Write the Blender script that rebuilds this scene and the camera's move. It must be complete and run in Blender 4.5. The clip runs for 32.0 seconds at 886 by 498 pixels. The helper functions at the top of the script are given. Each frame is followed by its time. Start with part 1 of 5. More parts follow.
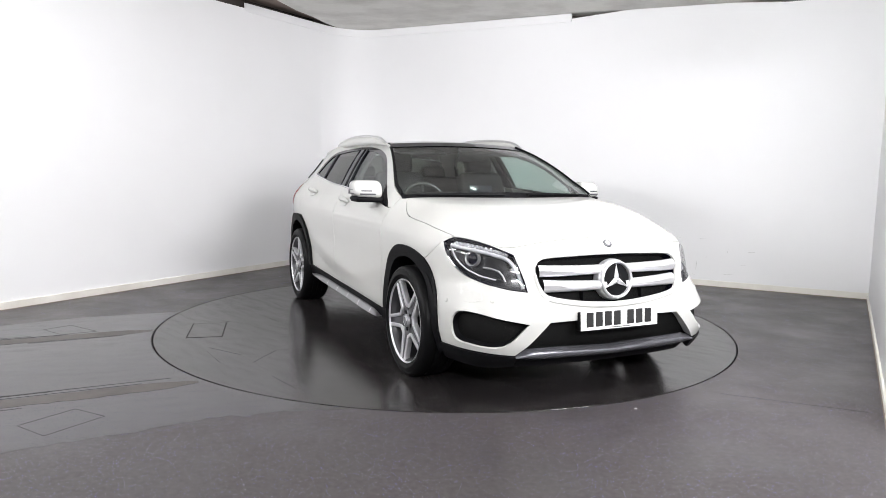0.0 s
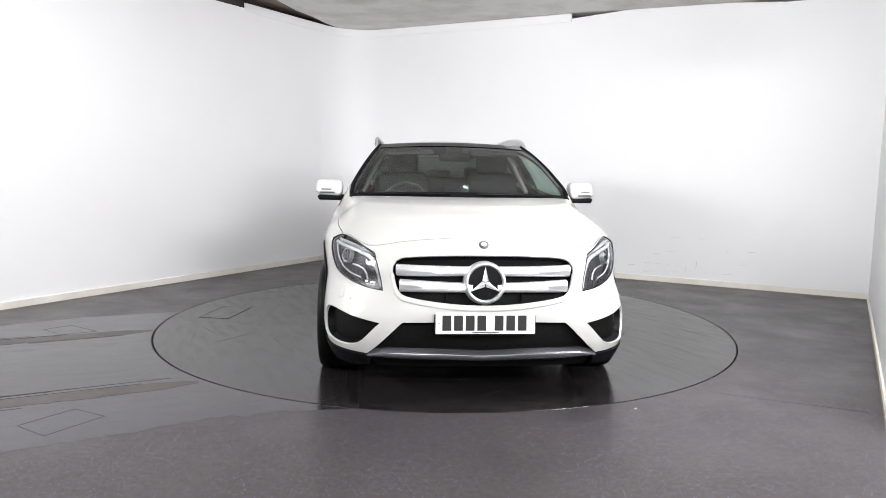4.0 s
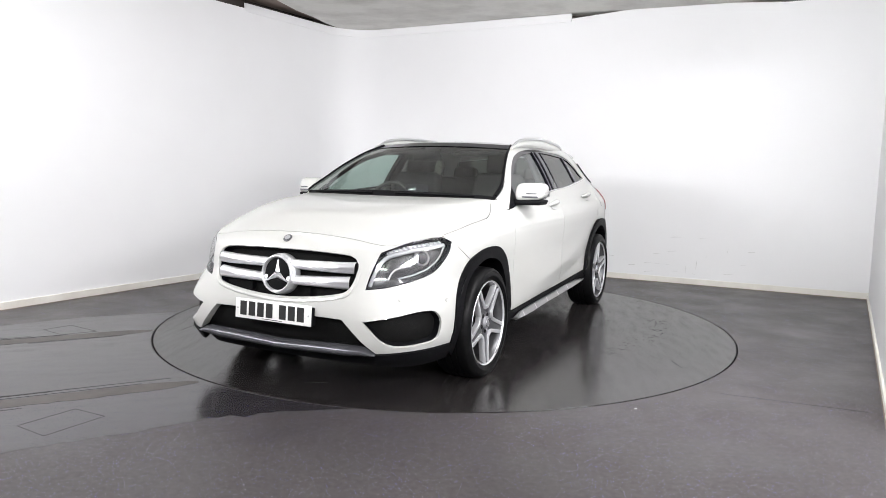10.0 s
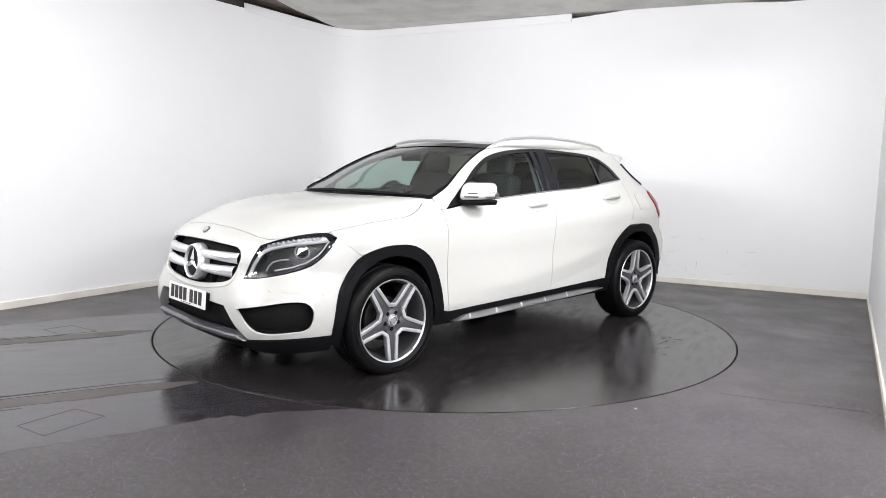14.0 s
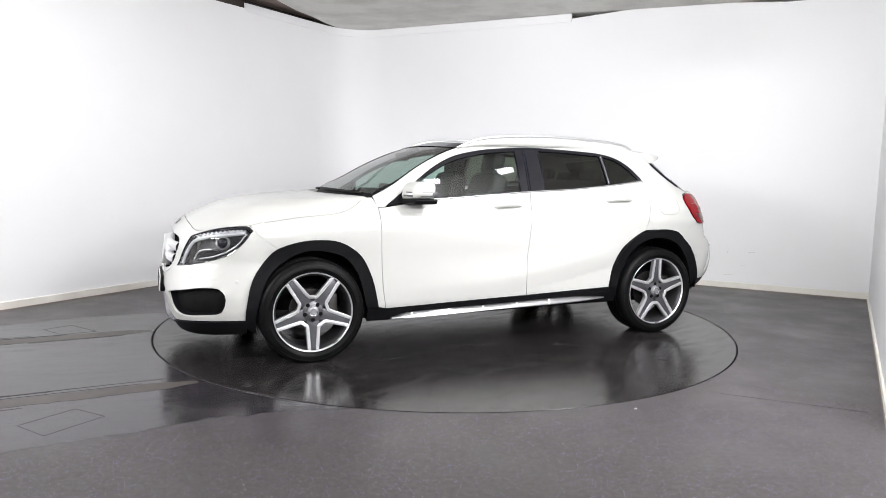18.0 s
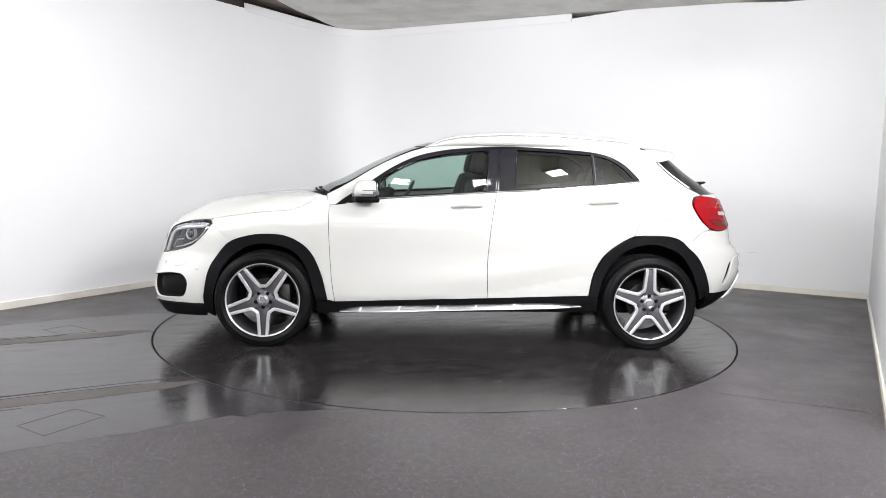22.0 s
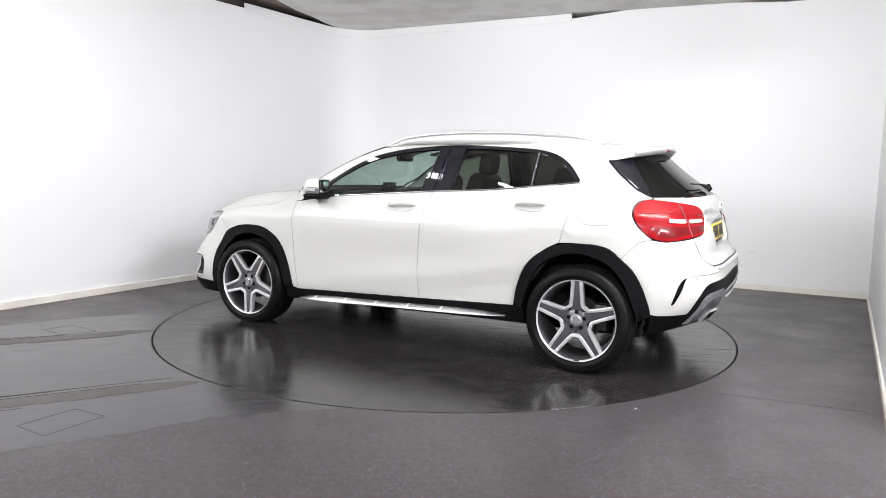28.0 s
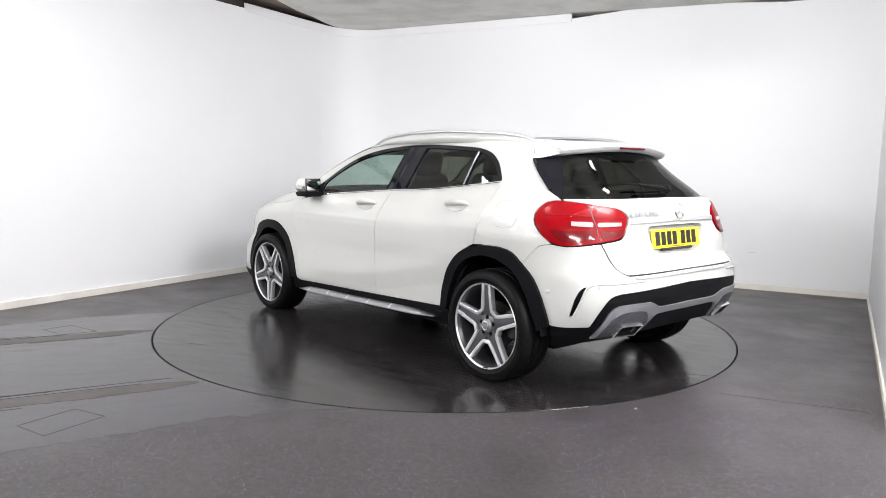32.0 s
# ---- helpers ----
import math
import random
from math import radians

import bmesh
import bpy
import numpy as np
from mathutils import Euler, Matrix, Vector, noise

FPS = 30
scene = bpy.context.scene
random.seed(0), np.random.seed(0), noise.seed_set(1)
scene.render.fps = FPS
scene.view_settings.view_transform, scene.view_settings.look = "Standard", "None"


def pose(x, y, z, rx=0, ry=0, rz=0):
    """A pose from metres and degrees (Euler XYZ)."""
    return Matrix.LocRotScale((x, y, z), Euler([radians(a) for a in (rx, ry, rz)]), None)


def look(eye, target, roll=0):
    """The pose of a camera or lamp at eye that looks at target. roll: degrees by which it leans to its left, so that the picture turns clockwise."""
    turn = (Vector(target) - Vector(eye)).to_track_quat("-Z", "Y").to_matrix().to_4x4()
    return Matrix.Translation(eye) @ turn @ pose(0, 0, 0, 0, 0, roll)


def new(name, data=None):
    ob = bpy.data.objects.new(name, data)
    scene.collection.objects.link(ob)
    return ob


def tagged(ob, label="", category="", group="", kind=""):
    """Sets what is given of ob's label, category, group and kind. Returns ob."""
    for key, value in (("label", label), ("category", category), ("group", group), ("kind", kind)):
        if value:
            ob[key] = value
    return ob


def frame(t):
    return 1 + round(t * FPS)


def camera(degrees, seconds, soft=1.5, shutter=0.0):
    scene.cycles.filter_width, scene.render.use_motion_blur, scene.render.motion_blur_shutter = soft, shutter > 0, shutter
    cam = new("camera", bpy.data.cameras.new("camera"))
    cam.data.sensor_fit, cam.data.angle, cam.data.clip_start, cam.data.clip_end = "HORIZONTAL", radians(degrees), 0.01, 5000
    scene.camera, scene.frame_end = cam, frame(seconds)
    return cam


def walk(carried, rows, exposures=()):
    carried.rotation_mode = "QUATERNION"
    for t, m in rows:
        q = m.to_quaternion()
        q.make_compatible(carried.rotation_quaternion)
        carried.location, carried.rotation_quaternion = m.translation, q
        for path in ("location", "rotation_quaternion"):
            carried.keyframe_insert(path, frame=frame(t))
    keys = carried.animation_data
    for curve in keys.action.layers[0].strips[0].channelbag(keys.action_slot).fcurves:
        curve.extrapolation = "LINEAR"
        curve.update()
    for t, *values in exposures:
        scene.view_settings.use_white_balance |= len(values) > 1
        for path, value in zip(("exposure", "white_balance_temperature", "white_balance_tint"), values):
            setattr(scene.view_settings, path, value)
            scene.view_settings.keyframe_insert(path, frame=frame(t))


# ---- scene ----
from mathutils.geometry import delaunay_2d_cdt

cam = camera(63.97, 32.0, soft=0.85)
EYE = Matrix(((0.999839, -0.017475, 0.004138, 0.0), (0.006080, 0.112617, -0.993620, -5.785),
              (0.016898, 0.993485, 0.112705, 1.2503), (0, 0, 0, 1)))
walk(cam, [(0, EYE), (32, EYE)])

# ---- light ----
world = bpy.data.worlds.new("world")
scene.world = world
world.use_nodes = True
world.node_tree.nodes["Background"].inputs[0].default_value = (0.8, 0.85, 1.0, 1)
world.node_tree.nodes["Background"].inputs[1].default_value = 0.02
scene.view_settings.exposure = 0.0

# added lamps out of view round the camera, washing the walls: eye, aim, watts
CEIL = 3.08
ADDED_LAMPS = [((0.3, -7.7, 2.8), (2.2, 3.0, 2.8), 190), ((-4.8, -4.2, 2.75), (2.0, 3.0, 2.8), 130), ((2.0, -2.75, 2.8), (3.0, 2.0, 1.8), 166),
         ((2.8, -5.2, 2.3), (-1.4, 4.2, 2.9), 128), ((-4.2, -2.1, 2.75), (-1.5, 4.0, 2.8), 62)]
# arc of square ceiling panels over the edge of the turntable
RING_R, RING_SIZE = 2.05, 0.17
PANELS = [(RING_R * math.cos(radians(a)), RING_R * math.sin(radians(a)), a, 3.2) for a in [22.5 * k + 14 for k in range(16)] if math.sin(radians(a)) < -0.2]


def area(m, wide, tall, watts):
    light = bpy.data.lights.new("area_lamp", "AREA")
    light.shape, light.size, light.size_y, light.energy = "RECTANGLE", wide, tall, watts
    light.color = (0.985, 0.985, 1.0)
    new("area_lamp", light).matrix_world = m


for eye, aim, watts in ADDED_LAMPS:
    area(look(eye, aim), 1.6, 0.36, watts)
for px, py, turn, watts in PANELS:
    area(pose(px, py, CEIL - 0.075, 0, 0, turn), RING_SIZE, RING_SIZE, watts)


# ---- materials ----
def material(name, colour, rough=0.5, metal=0.0, coat=0.0, grain=0.0, scale=40.0, bump=0.0, second=None, wear=0.0,
             wear_scale=3.0, spec=0.5):
    """Principled surface with fine grain and a broad stain; second is the stain's colour."""
    m = bpy.data.materials.new(name)
    m.use_nodes = True
    nt = m.node_tree
    b = nt.nodes["Principled BSDF"]
    b.inputs["Base Color"].default_value = (*colour, 1)
    b.inputs["Roughness"].default_value = rough
    b.inputs["Metallic"].default_value = metal
    b.inputs["Coat Weight"].default_value = coat
    b.inputs["Coat Roughness"].default_value = 0.03
    b.inputs["Specular IOR Level"].default_value = spec
    if grain or wear or bump:
        tc = nt.nodes.new("ShaderNodeTexCoord")
        fine = nt.nodes.new("ShaderNodeTexNoise")
        fine.inputs["Scale"].default_value, fine.inputs["Detail"].default_value = scale, 6
        broad = nt.nodes.new("ShaderNodeTexNoise")
        broad.inputs["Scale"].default_value, broad.inputs["Detail"].default_value = wear_scale, 5
        for n in (fine, broad):
            nt.links.new(tc.outputs["Object"], n.inputs["Vector"])
        mix = nt.nodes.new("ShaderNodeMix")
        mix.data_type = "RGBA"
        mix.inputs[6].default_value = (*colour, 1)
        mix.inputs[7].default_value = (*(second or [c * 0.7 for c in colour]), 1)
        ramp = nt.nodes.new("ShaderNodeMapRange")
        ramp.inputs[1].default_value, ramp.inputs[2].default_value = 0.42, 0.72
        ramp.inputs[4].default_value = wear
        nt.links.new(broad.outputs["Fac"], ramp.inputs[0])
        add = nt.nodes.new("ShaderNodeMath")
        add.operation = "MULTIPLY_ADD"
        add.inputs[1].default_value = grain
        nt.links.new(fine.outputs["Fac"], add.inputs[0])
        nt.links.new(ramp.outputs[0], add.inputs[2])
        nt.links.new(add.outputs[0], mix.inputs[0])
        nt.links.new(mix.outputs[2], b.inputs["Base Color"])
        rr = nt.nodes.new("ShaderNodeMapRange")
        rr.inputs[3].default_value, rr.inputs[4].default_value = rough * 0.85, min(1, rough * 1.2)
        nt.links.new(broad.outputs["Fac"], rr.inputs[0])
        nt.links.new(rr.outputs[0], b.inputs["Roughness"])
        if bump:
            bp = nt.nodes.new("ShaderNodeBump")
            bp.inputs["Strength"].default_value, bp.inputs["Distance"].default_value = bump, 0.004
            nt.links.new(fine.outputs["Fac"], bp.inputs["Height"])
            nt.links.new(bp.outputs["Normal"], b.inputs["Normal"])
    return m


def glass(name, tint, clear, veil=0.07, fall=4.5):
    """Thin tinted glass: a part passes, the rest is dark; glossy on top."""
    m = bpy.data.materials.new(name)
    m.use_nodes = True
    nt = m.node_tree
    nt.nodes.remove(nt.nodes["Principled BSDF"])
    out = nt.nodes["Material Output"]
    tr = nt.nodes.new("ShaderNodeBsdfTransparent")
    tr.inputs[0].default_value = (*[c * clear for c in tint], 1)
    gl = nt.nodes.new("ShaderNodeBsdfGlossy")
    gl.inputs["Roughness"].default_value = 0.02
    lw = nt.nodes.new("ShaderNodeLayerWeight")
    power = nt.nodes.new("ShaderNodeMath")
    power.operation, power.inputs[1].default_value = "POWER", fall
    nt.links.new(lw.outputs["Facing"], power.inputs[0])
    fr = nt.nodes.new("ShaderNodeMath")
    fr.operation, fr.inputs[1].default_value, fr.inputs[2].default_value = "MULTIPLY_ADD", 0.95 - veil, veil
    nt.links.new(power.outputs[0], fr.inputs[0])
    mx = nt.nodes.new("ShaderNodeMixShader")
    nt.links.new(fr.outputs[0], mx.inputs[0])
    nt.links.new(tr.outputs[0], mx.inputs[1])
    nt.links.new(gl.outputs[0], mx.inputs[2])
    nt.links.new(mx.outputs[0], out.inputs[0])
    return m


def vinyl(name, base, rough, fleck=1.0, scratch=0.0, spec=0.4):
    """Dark safety vinyl: fine flecks, scuffs and dull patches."""
    m = material(name, base, rough, spec=spec)
    nt = m.node_tree
    b = nt.nodes["Principled BSDF"]
    tc = nt.nodes.new("ShaderNodeTexCoord")
    chips = []
    for size, reach, share in ((50, 0.12, 0.60), (112, 0.175, 0.62)):
        vo = nt.nodes.new("ShaderNodeTexVoronoi")
        vo.inputs["Scale"].default_value = size
        nt.links.new(tc.outputs["Object"], vo.inputs["Vector"])
        lt = nt.nodes.new("ShaderNodeMath")
        lt.operation, lt.inputs[1].default_value = "LESS_THAN", reach
        nt.links.new(vo.outputs["Distance"], lt.inputs[0])
        sep = nt.nodes.new("ShaderNodeSeparateColor")
        nt.links.new(vo.outputs["Color"], sep.inputs[0])
        pick = nt.nodes.new("ShaderNodeMath")
        pick.operation, pick.inputs[1].default_value = "GREATER_THAN", share
        nt.links.new(sep.outputs[0], pick.inputs[0])
        both = nt.nodes.new("ShaderNodeMath")
        both.operation = "MULTIPLY"
        nt.links.new(lt.outputs[0], both.inputs[0])
        nt.links.new(pick.outputs[0], both.inputs[1])
        chips.append((both, sep))
    either = nt.nodes.new("ShaderNodeMath")
    either.operation = "MAXIMUM"
    nt.links.new(chips[0][0].outputs[0], either.inputs[0])
    nt.links.new(chips[1][0].outputs[0], either.inputs[1])
    sep = chips[0][1]
    amount = nt.nodes.new("ShaderNodeMath")
    amount.operation = "MULTIPLY"
    nt.links.new(either.outputs[0], amount.inputs[0])
    broad = nt.nodes.new("ShaderNodeTexNoise")
    broad.inputs["Scale"].default_value, broad.inputs["Detail"].default_value = 1.7, 9
    broad.inputs["Roughness"].default_value = 0.62
    nt.links.new(tc.outputs["Object"], broad.inputs["Vector"])
    dense = nt.nodes.new("ShaderNodeMapRange")
    dense.inputs[1].default_value, dense.inputs[2].default_value = 0.40, 0.62
    dense.inputs[3].default_value, dense.inputs[4].default_value = fleck * 0.5, fleck * 1.3
    nt.links.new(broad.outputs["Fac"], dense.inputs[0])
    nt.links.new(dense.outputs[0], amount.inputs[1])
    soil = nt.nodes.new("ShaderNodeMix")
    soil.data_type = "RGBA"
    soil.inputs[6].default_value = (*[c * 0.72 for c in base], 1)
    soil.inputs[7].default_value = (base[0] * 1.46, base[1] * 1.40, base[2] * 1.34, 1)
    nt.links.new(broad.outputs["Fac"], soil.inputs[0])
    mix = nt.nodes.new("ShaderNodeMix")
    mix.data_type = "RGBA"
    tone = nt.nodes.new("ShaderNodeMix")
    tone.data_type = "RGBA"
    tone.inputs[6].default_value, tone.inputs[7].default_value = (0.60, 0.60, 0.66, 1), (0.28, 0.28, 0.98, 1)
    nt.links.new(sep.outputs[1], tone.inputs[0])
    nt.links.new(tone.outputs[2], mix.inputs[7])
    grit = nt.nodes.new("ShaderNodeTexNoise")
    grit.inputs["Scale"].default_value, grit.inputs["Detail"].default_value = 38, 8
    grit.inputs["Roughness"].default_value = 0.7
    nt.links.new(tc.outputs["Object"], grit.inputs["Vector"])
    span = nt.nodes.new("ShaderNodeMapRange")
    span.inputs[1].default_value, span.inputs[2].default_value = 0.3, 0.7
    span.inputs[3].default_value, span.inputs[4].default_value = 0.5, 1.5
    nt.links.new(grit.outputs["Fac"], span.inputs[0])
    times = nt.nodes.new("ShaderNodeMix")
    times.data_type, times.blend_type = "RGBA", "MULTIPLY"
    times.inputs[0].default_value = 1.0
    nt.links.new(soil.outputs[2], times.inputs[6])
    nt.links.new(span.outputs[0], times.inputs[7])
    nt.links.new(times.outputs[2], mix.inputs[6])
    nt.links.new(amount.outputs[0], mix.inputs[0])
    last = mix.outputs[2]
    for turn, stretch in ((35, 9), (-50, 6), (8, 12), (75, 4)) if scratch else ():
        mp = nt.nodes.new("ShaderNodeMapping")
        mp.vector_type = "TEXTURE"
        mp.inputs["Rotation"].default_value = (0, 0, radians(turn))
        mp.inputs["Scale"].default_value = (1.1, 1 / stretch, 1)
        nt.links.new(tc.outputs["Object"], mp.inputs["Vector"])
        streak = nt.nodes.new("ShaderNodeTexNoise")
        streak.inputs["Scale"].default_value, streak.inputs["Detail"].default_value = 4.5, 6
        nt.links.new(mp.outputs["Vector"], streak.inputs["Vector"])
        cut = nt.nodes.new("ShaderNodeMapRange")
        cut.inputs[1].default_value, cut.inputs[2].default_value, cut.inputs[4].default_value = 0.59, 0.70, scratch
        nt.links.new(streak.outputs["Fac"], cut.inputs[0])
        over = nt.nodes.new("ShaderNodeMix")
        over.data_type = "RGBA"
        over.inputs[7].default_value = (0.15, 0.145, 0.14, 1)
        nt.links.new(cut.outputs[0], over.inputs[0])
        nt.links.new(last, over.inputs[6])
        last = over.outputs[2]
    nt.links.new(last, b.inputs["Base Color"])
    rr = nt.nodes.new("ShaderNodeMapRange")
    rr.inputs[1].default_value, rr.inputs[2].default_value = 0.3, 0.7
    rr.inputs[3].default_value, rr.inputs[4].default_value = rough * 0.72, rough * 1.35
    if scratch:
        mp = nt.nodes.new("ShaderNodeMapping")
        mp.vector_type = "TEXTURE"
        mp.inputs["Rotation"].default_value, mp.inputs["Scale"].default_value = (0, 0, radians(20)), (0.85, 0.2, 1)
        nt.links.new(tc.outputs["Object"], mp.inputs["Vector"])
        wipe = nt.nodes.new("ShaderNodeTexNoise")
        wipe.inputs["Scale"].default_value, wipe.inputs["Detail"].default_value = 3.2, 7
        nt.links.new(mp.outputs["Vector"], wipe.inputs["Vector"])
        nt.links.new(wipe.outputs["Fac"], rr.inputs[0])
    else:
        nt.links.new(broad.outputs["Fac"], rr.inputs[0])
    nt.links.new(rr.outputs[0], b.inputs["Roughness"])
    fine = nt.nodes.new("ShaderNodeTexNoise")
    fine.inputs["Scale"].default_value = 260
    nt.links.new(tc.outputs["Object"], fine.inputs["Vector"])
    bp = nt.nodes.new("ShaderNodeBump")
    bp.inputs["Strength"].default_value, bp.inputs["Distance"].default_value = 0.07, 0.002
    nt.links.new(fine.outputs["Fac"], bp.inputs["Height"])
    nt.links.new(bp.outputs["Normal"], b.inputs["Normal"])
    return m


WALL = material("white_wall_paint", (0.84, 0.84, 0.85), 0.6, grain=0.05, scale=90, bump=0.08, wear=0.10, wear_scale=1.2, second=(0.70, 0.70, 0.70))
SKIRT = material("cream_skirting", (0.82, 0.80, 0.75), 0.5, grain=0.1, scale=30, wear=0.35, wear_scale=4, second=(0.5, 0.45, 0.38))
PLASTER = material("grey_ceiling_plaster", (0.82, 0.81, 0.78), 0.9, grain=0.22, scale=14, bump=0.25, wear=0.55, wear_scale=2.5, second=(0.52, 0.50, 0.47))
# near-black for the shade in the wall-top gap; also lines the turntable pit
VOID_SHADE = material("dark_void_shade", (0.06, 0.05, 0.046), 0.9, grain=0.3, scale=20)
FLOOR = vinyl("dark_vinyl", (0.048, 0.0435, 0.0455), 0.38, 1.0, spec=0.38)
POLISH = vinyl("polished_vinyl", (0.022, 0.020, 0.024), 0.17, 0.25, scratch=0.14, spec=0.62)
DISC = vinyl("worn_turntable_vinyl", (0.014, 0.0125, 0.013), 0.19, 0.1, scratch=0.26, spec=0.52)
PAINT = material("white_car_paint", (0.488, 0.490, 0.471), 0.42, coat=0.8)
BLACK = material("black_plastic", (0.004, 0.004, 0.005), 0.5, grain=0.3, scale=300, bump=0.1, second=(0.007, 0.007, 0.007), spec=0.10)
PILLAR = material("glossy_pillar_trim", (0.006, 0.006, 0.009), 0.04, spec=0.6)
GLOSS = material("gloss_black", (0.004, 0.004, 0.010), 0.05, spec=0.5)
RUBBER = material("tyre_rubber", (0.0035, 0.0035, 0.004), 0.42, grain=0.4, scale=60, bump=0.1, second=(0.006, 0.006, 0.006), spec=0.11)
SILVER = material("machined_alloy", (0.68, 0.68, 0.70), 0.30, metal=0.7)
BARREL = material("silver_alloy", (0.085, 0.085, 0.09), 0.34, metal=0.7)
GUNMETAL = material("grey_alloy", (0.10, 0.10, 0.11), 0.35, metal=0.6)
SATIN = material("satin_silver", (0.50, 0.50, 0.52), 0.34, metal=0.7, grain=0.2, scale=120)
LIP = material("dark_satin_silver", (0.17, 0.17, 0.19), 0.20, metal=0.7, grain=0.2, scale=120)
CHROME = material("chrome", (0.85, 0.86, 0.87), 0.06, metal=1.0)
IRON = material("brake_iron", (0.06, 0.057, 0.055), 0.45, metal=0.9, grain=0.3, scale=40)
CABIN = material("black_upholstery", (0.010, 0.010, 0.011), 0.7, grain=0.3, scale=80, bump=0.15, second=(0.02, 0.02, 0.02), spec=0.25)
LINING = material("grey_lining", (0.20, 0.20, 0.20), 0.85, grain=0.2, scale=60)
CLEAR = glass("clear_glass", (0.70, 0.86, 0.80), 0.86)
SCREEN = glass("windscreen_glass", (0.76, 0.86, 0.82), 0.85, veil=0.13)
PRIVACY = glass("privacy_glass", (0.62, 0.66, 0.52), 0.22)
REARGLASS = glass("rear_privacy_glass", (0.60, 0.64, 0.56), 0.13, veil=0.05, fall=7.0)
LENS = glass("lamp_cover", (1, 1, 1), 0.92)
REDLENS = material("red_lamp_lens", (0.21, 0.001, 0.004), 0.24, coat=0.12, spec=0.12)
CLEARLENS = material("frosted_clear_lens", (0.34, 0.29, 0.29), 0.3, coat=0.4)
PLATE_W = material("white_reflective_plate", (0.82, 0.82, 0.80), 0.4, coat=0.3)
PLATE_Y = material("yellow_reflective_plate", (0.80, 0.58, 0.02), 0.4, coat=0.3)
RAIL = material("roof_rail_aluminium", (0.66, 0.66, 0.67), 0.32, metal=0.8)
# grey for the painted shading of the handle cups and for the spoiler joint
SHADE_GAP_GREY = material("grey_shade_and_gap", (0.42, 0.42, 0.41), 0.5)
INK = material("black_print", (0.012, 0.012, 0.012), 0.5)


# ---- building tools ----
def link(name, verts, faces, mat, parent=None, label="", smooth=True, normals=None, sharp=40):
    me = bpy.data.meshes.new(name)
    me.from_pydata([tuple(v) for v in verts], [], faces)
    me.materials.append(mat)
    if smooth:
        me.polygons.foreach_set("use_smooth", [True] * len(me.polygons))
        if normals is not None:
            me.normals_split_custom_set_from_vertices([tuple(n) for n in normals])
        elif sharp:
            me.set_sharp_from_angle(angle=radians(sharp))
    me.update()
    ob = new(name, me)
    if parent is not None:
        ob.parent = parent
    if label:
        tagged(ob, label)
    return ob


def part(name, bm, mat, parent, label="", smooth=True, sharp=40):
    """Links a bmesh as one mesh object under a thing or a part."""
    me = bpy.data.meshes.new(name)
    bm.to_mesh(me)
    bm.free()
    me.materials.append(mat)
    if smooth:
        me.polygons.foreach_set("use_smooth", [True] * len(me.polygons))
        me.set_sharp_from_angle(angle=radians(sharp))
    ob = new(name, me)
    if parent is not None:
        ob.parent = parent
    if label:
        tagged(ob, label)
    return ob


def box(sx, sy, sz, m=None, bevel=0.0, seg=2, bm=None):
    """A bevelled block of that size about its centre, added to bm."""
    b = bmesh.new()
    bmesh.ops.create_cube(b, size=1, matrix=Matrix.Diagonal((sx, sy, sz, 1)))
    if bevel:
        bmesh.ops.bevel(b, geom=b.edges[:], offset=bevel, segments=seg, affect="EDGES", profile=0.5)
    if m is not None:
        b.transform(m)
    if bm is None:
        return b
    me = bpy.data.meshes.new("tmp")
    b.to_mesh(me)
    b.free()
    bm.from_mesh(me)
    bpy.data.meshes.remove(me)
    return bm


def lathe(profile, n=48, axis="y", m=None):
    """Turns a profile of (radius, along) round the axis."""
    bm = bmesh.new()
    rings = []
    for k in range(n):
        a = 2 * math.pi * k / n
        c, s = math.cos(a), math.sin(a)
        rings.append([bm.verts.new((r * c, h, r * s) if axis == "y" else ((h, r * c, r * s) if axis == "x" else (r * c, r * s, h))) for r, h in profile])
    for k in range(n):
        a, b = rings[k], rings[(k + 1) % n]
        for i in range(len(profile) - 1):
            if profile[i][0] < 1e-6 and profile[i + 1][0] < 1e-6:
                continue
            bm.faces.new((a[i], a[i + 1], b[i + 1], b[i]))
    bmesh.ops.remove_doubles(bm, verts=bm.verts, dist=1e-5)
    bmesh.ops.recalc_face_normals(bm, faces=bm.faces)
    if m is not None:
        bm.transform(m)
    return bm


def tube(points, radius, n=10, closed=False, flat=1.0):
    """A round bar along points; flat squeezes it upright."""
    bm = bmesh.new()
    pts = [Vector(p) for p in points]
    rings = []
    for i, p in enumerate(pts):
        a = pts[i - 1] if i or closed else p
        b = pts[(i + 1) % len(pts)] if i + 1 < len(pts) or closed else p
        d = (b - a).normalized()
        side = d.cross(Vector((0, 0, 1)))
        side = side.normalized() if side.length > 1e-4 else Vector((1, 0, 0))
        up = side.cross(d)
        r = radius[i] if isinstance(radius, (list, tuple)) else radius
        rings.append([bm.verts.new(p + side * r * math.cos(2 * math.pi * k / n) + up * r * flat * math.sin(2 * math.pi * k / n)) for k in range(n)])
    for i in range(len(rings) - (0 if closed else 1)):
        a, b = rings[i], rings[(i + 1) % len(rings)]
        for k in range(n):
            bm.faces.new((a[k], a[(k + 1) % n], b[(k + 1) % n], b[k]))
    if not closed:
        bm.faces.new(rings[0])
        bm.faces.new(rings[-1][::-1])
    bmesh.ops.recalc_face_normals(bm, faces=bm.faces)
    return bm


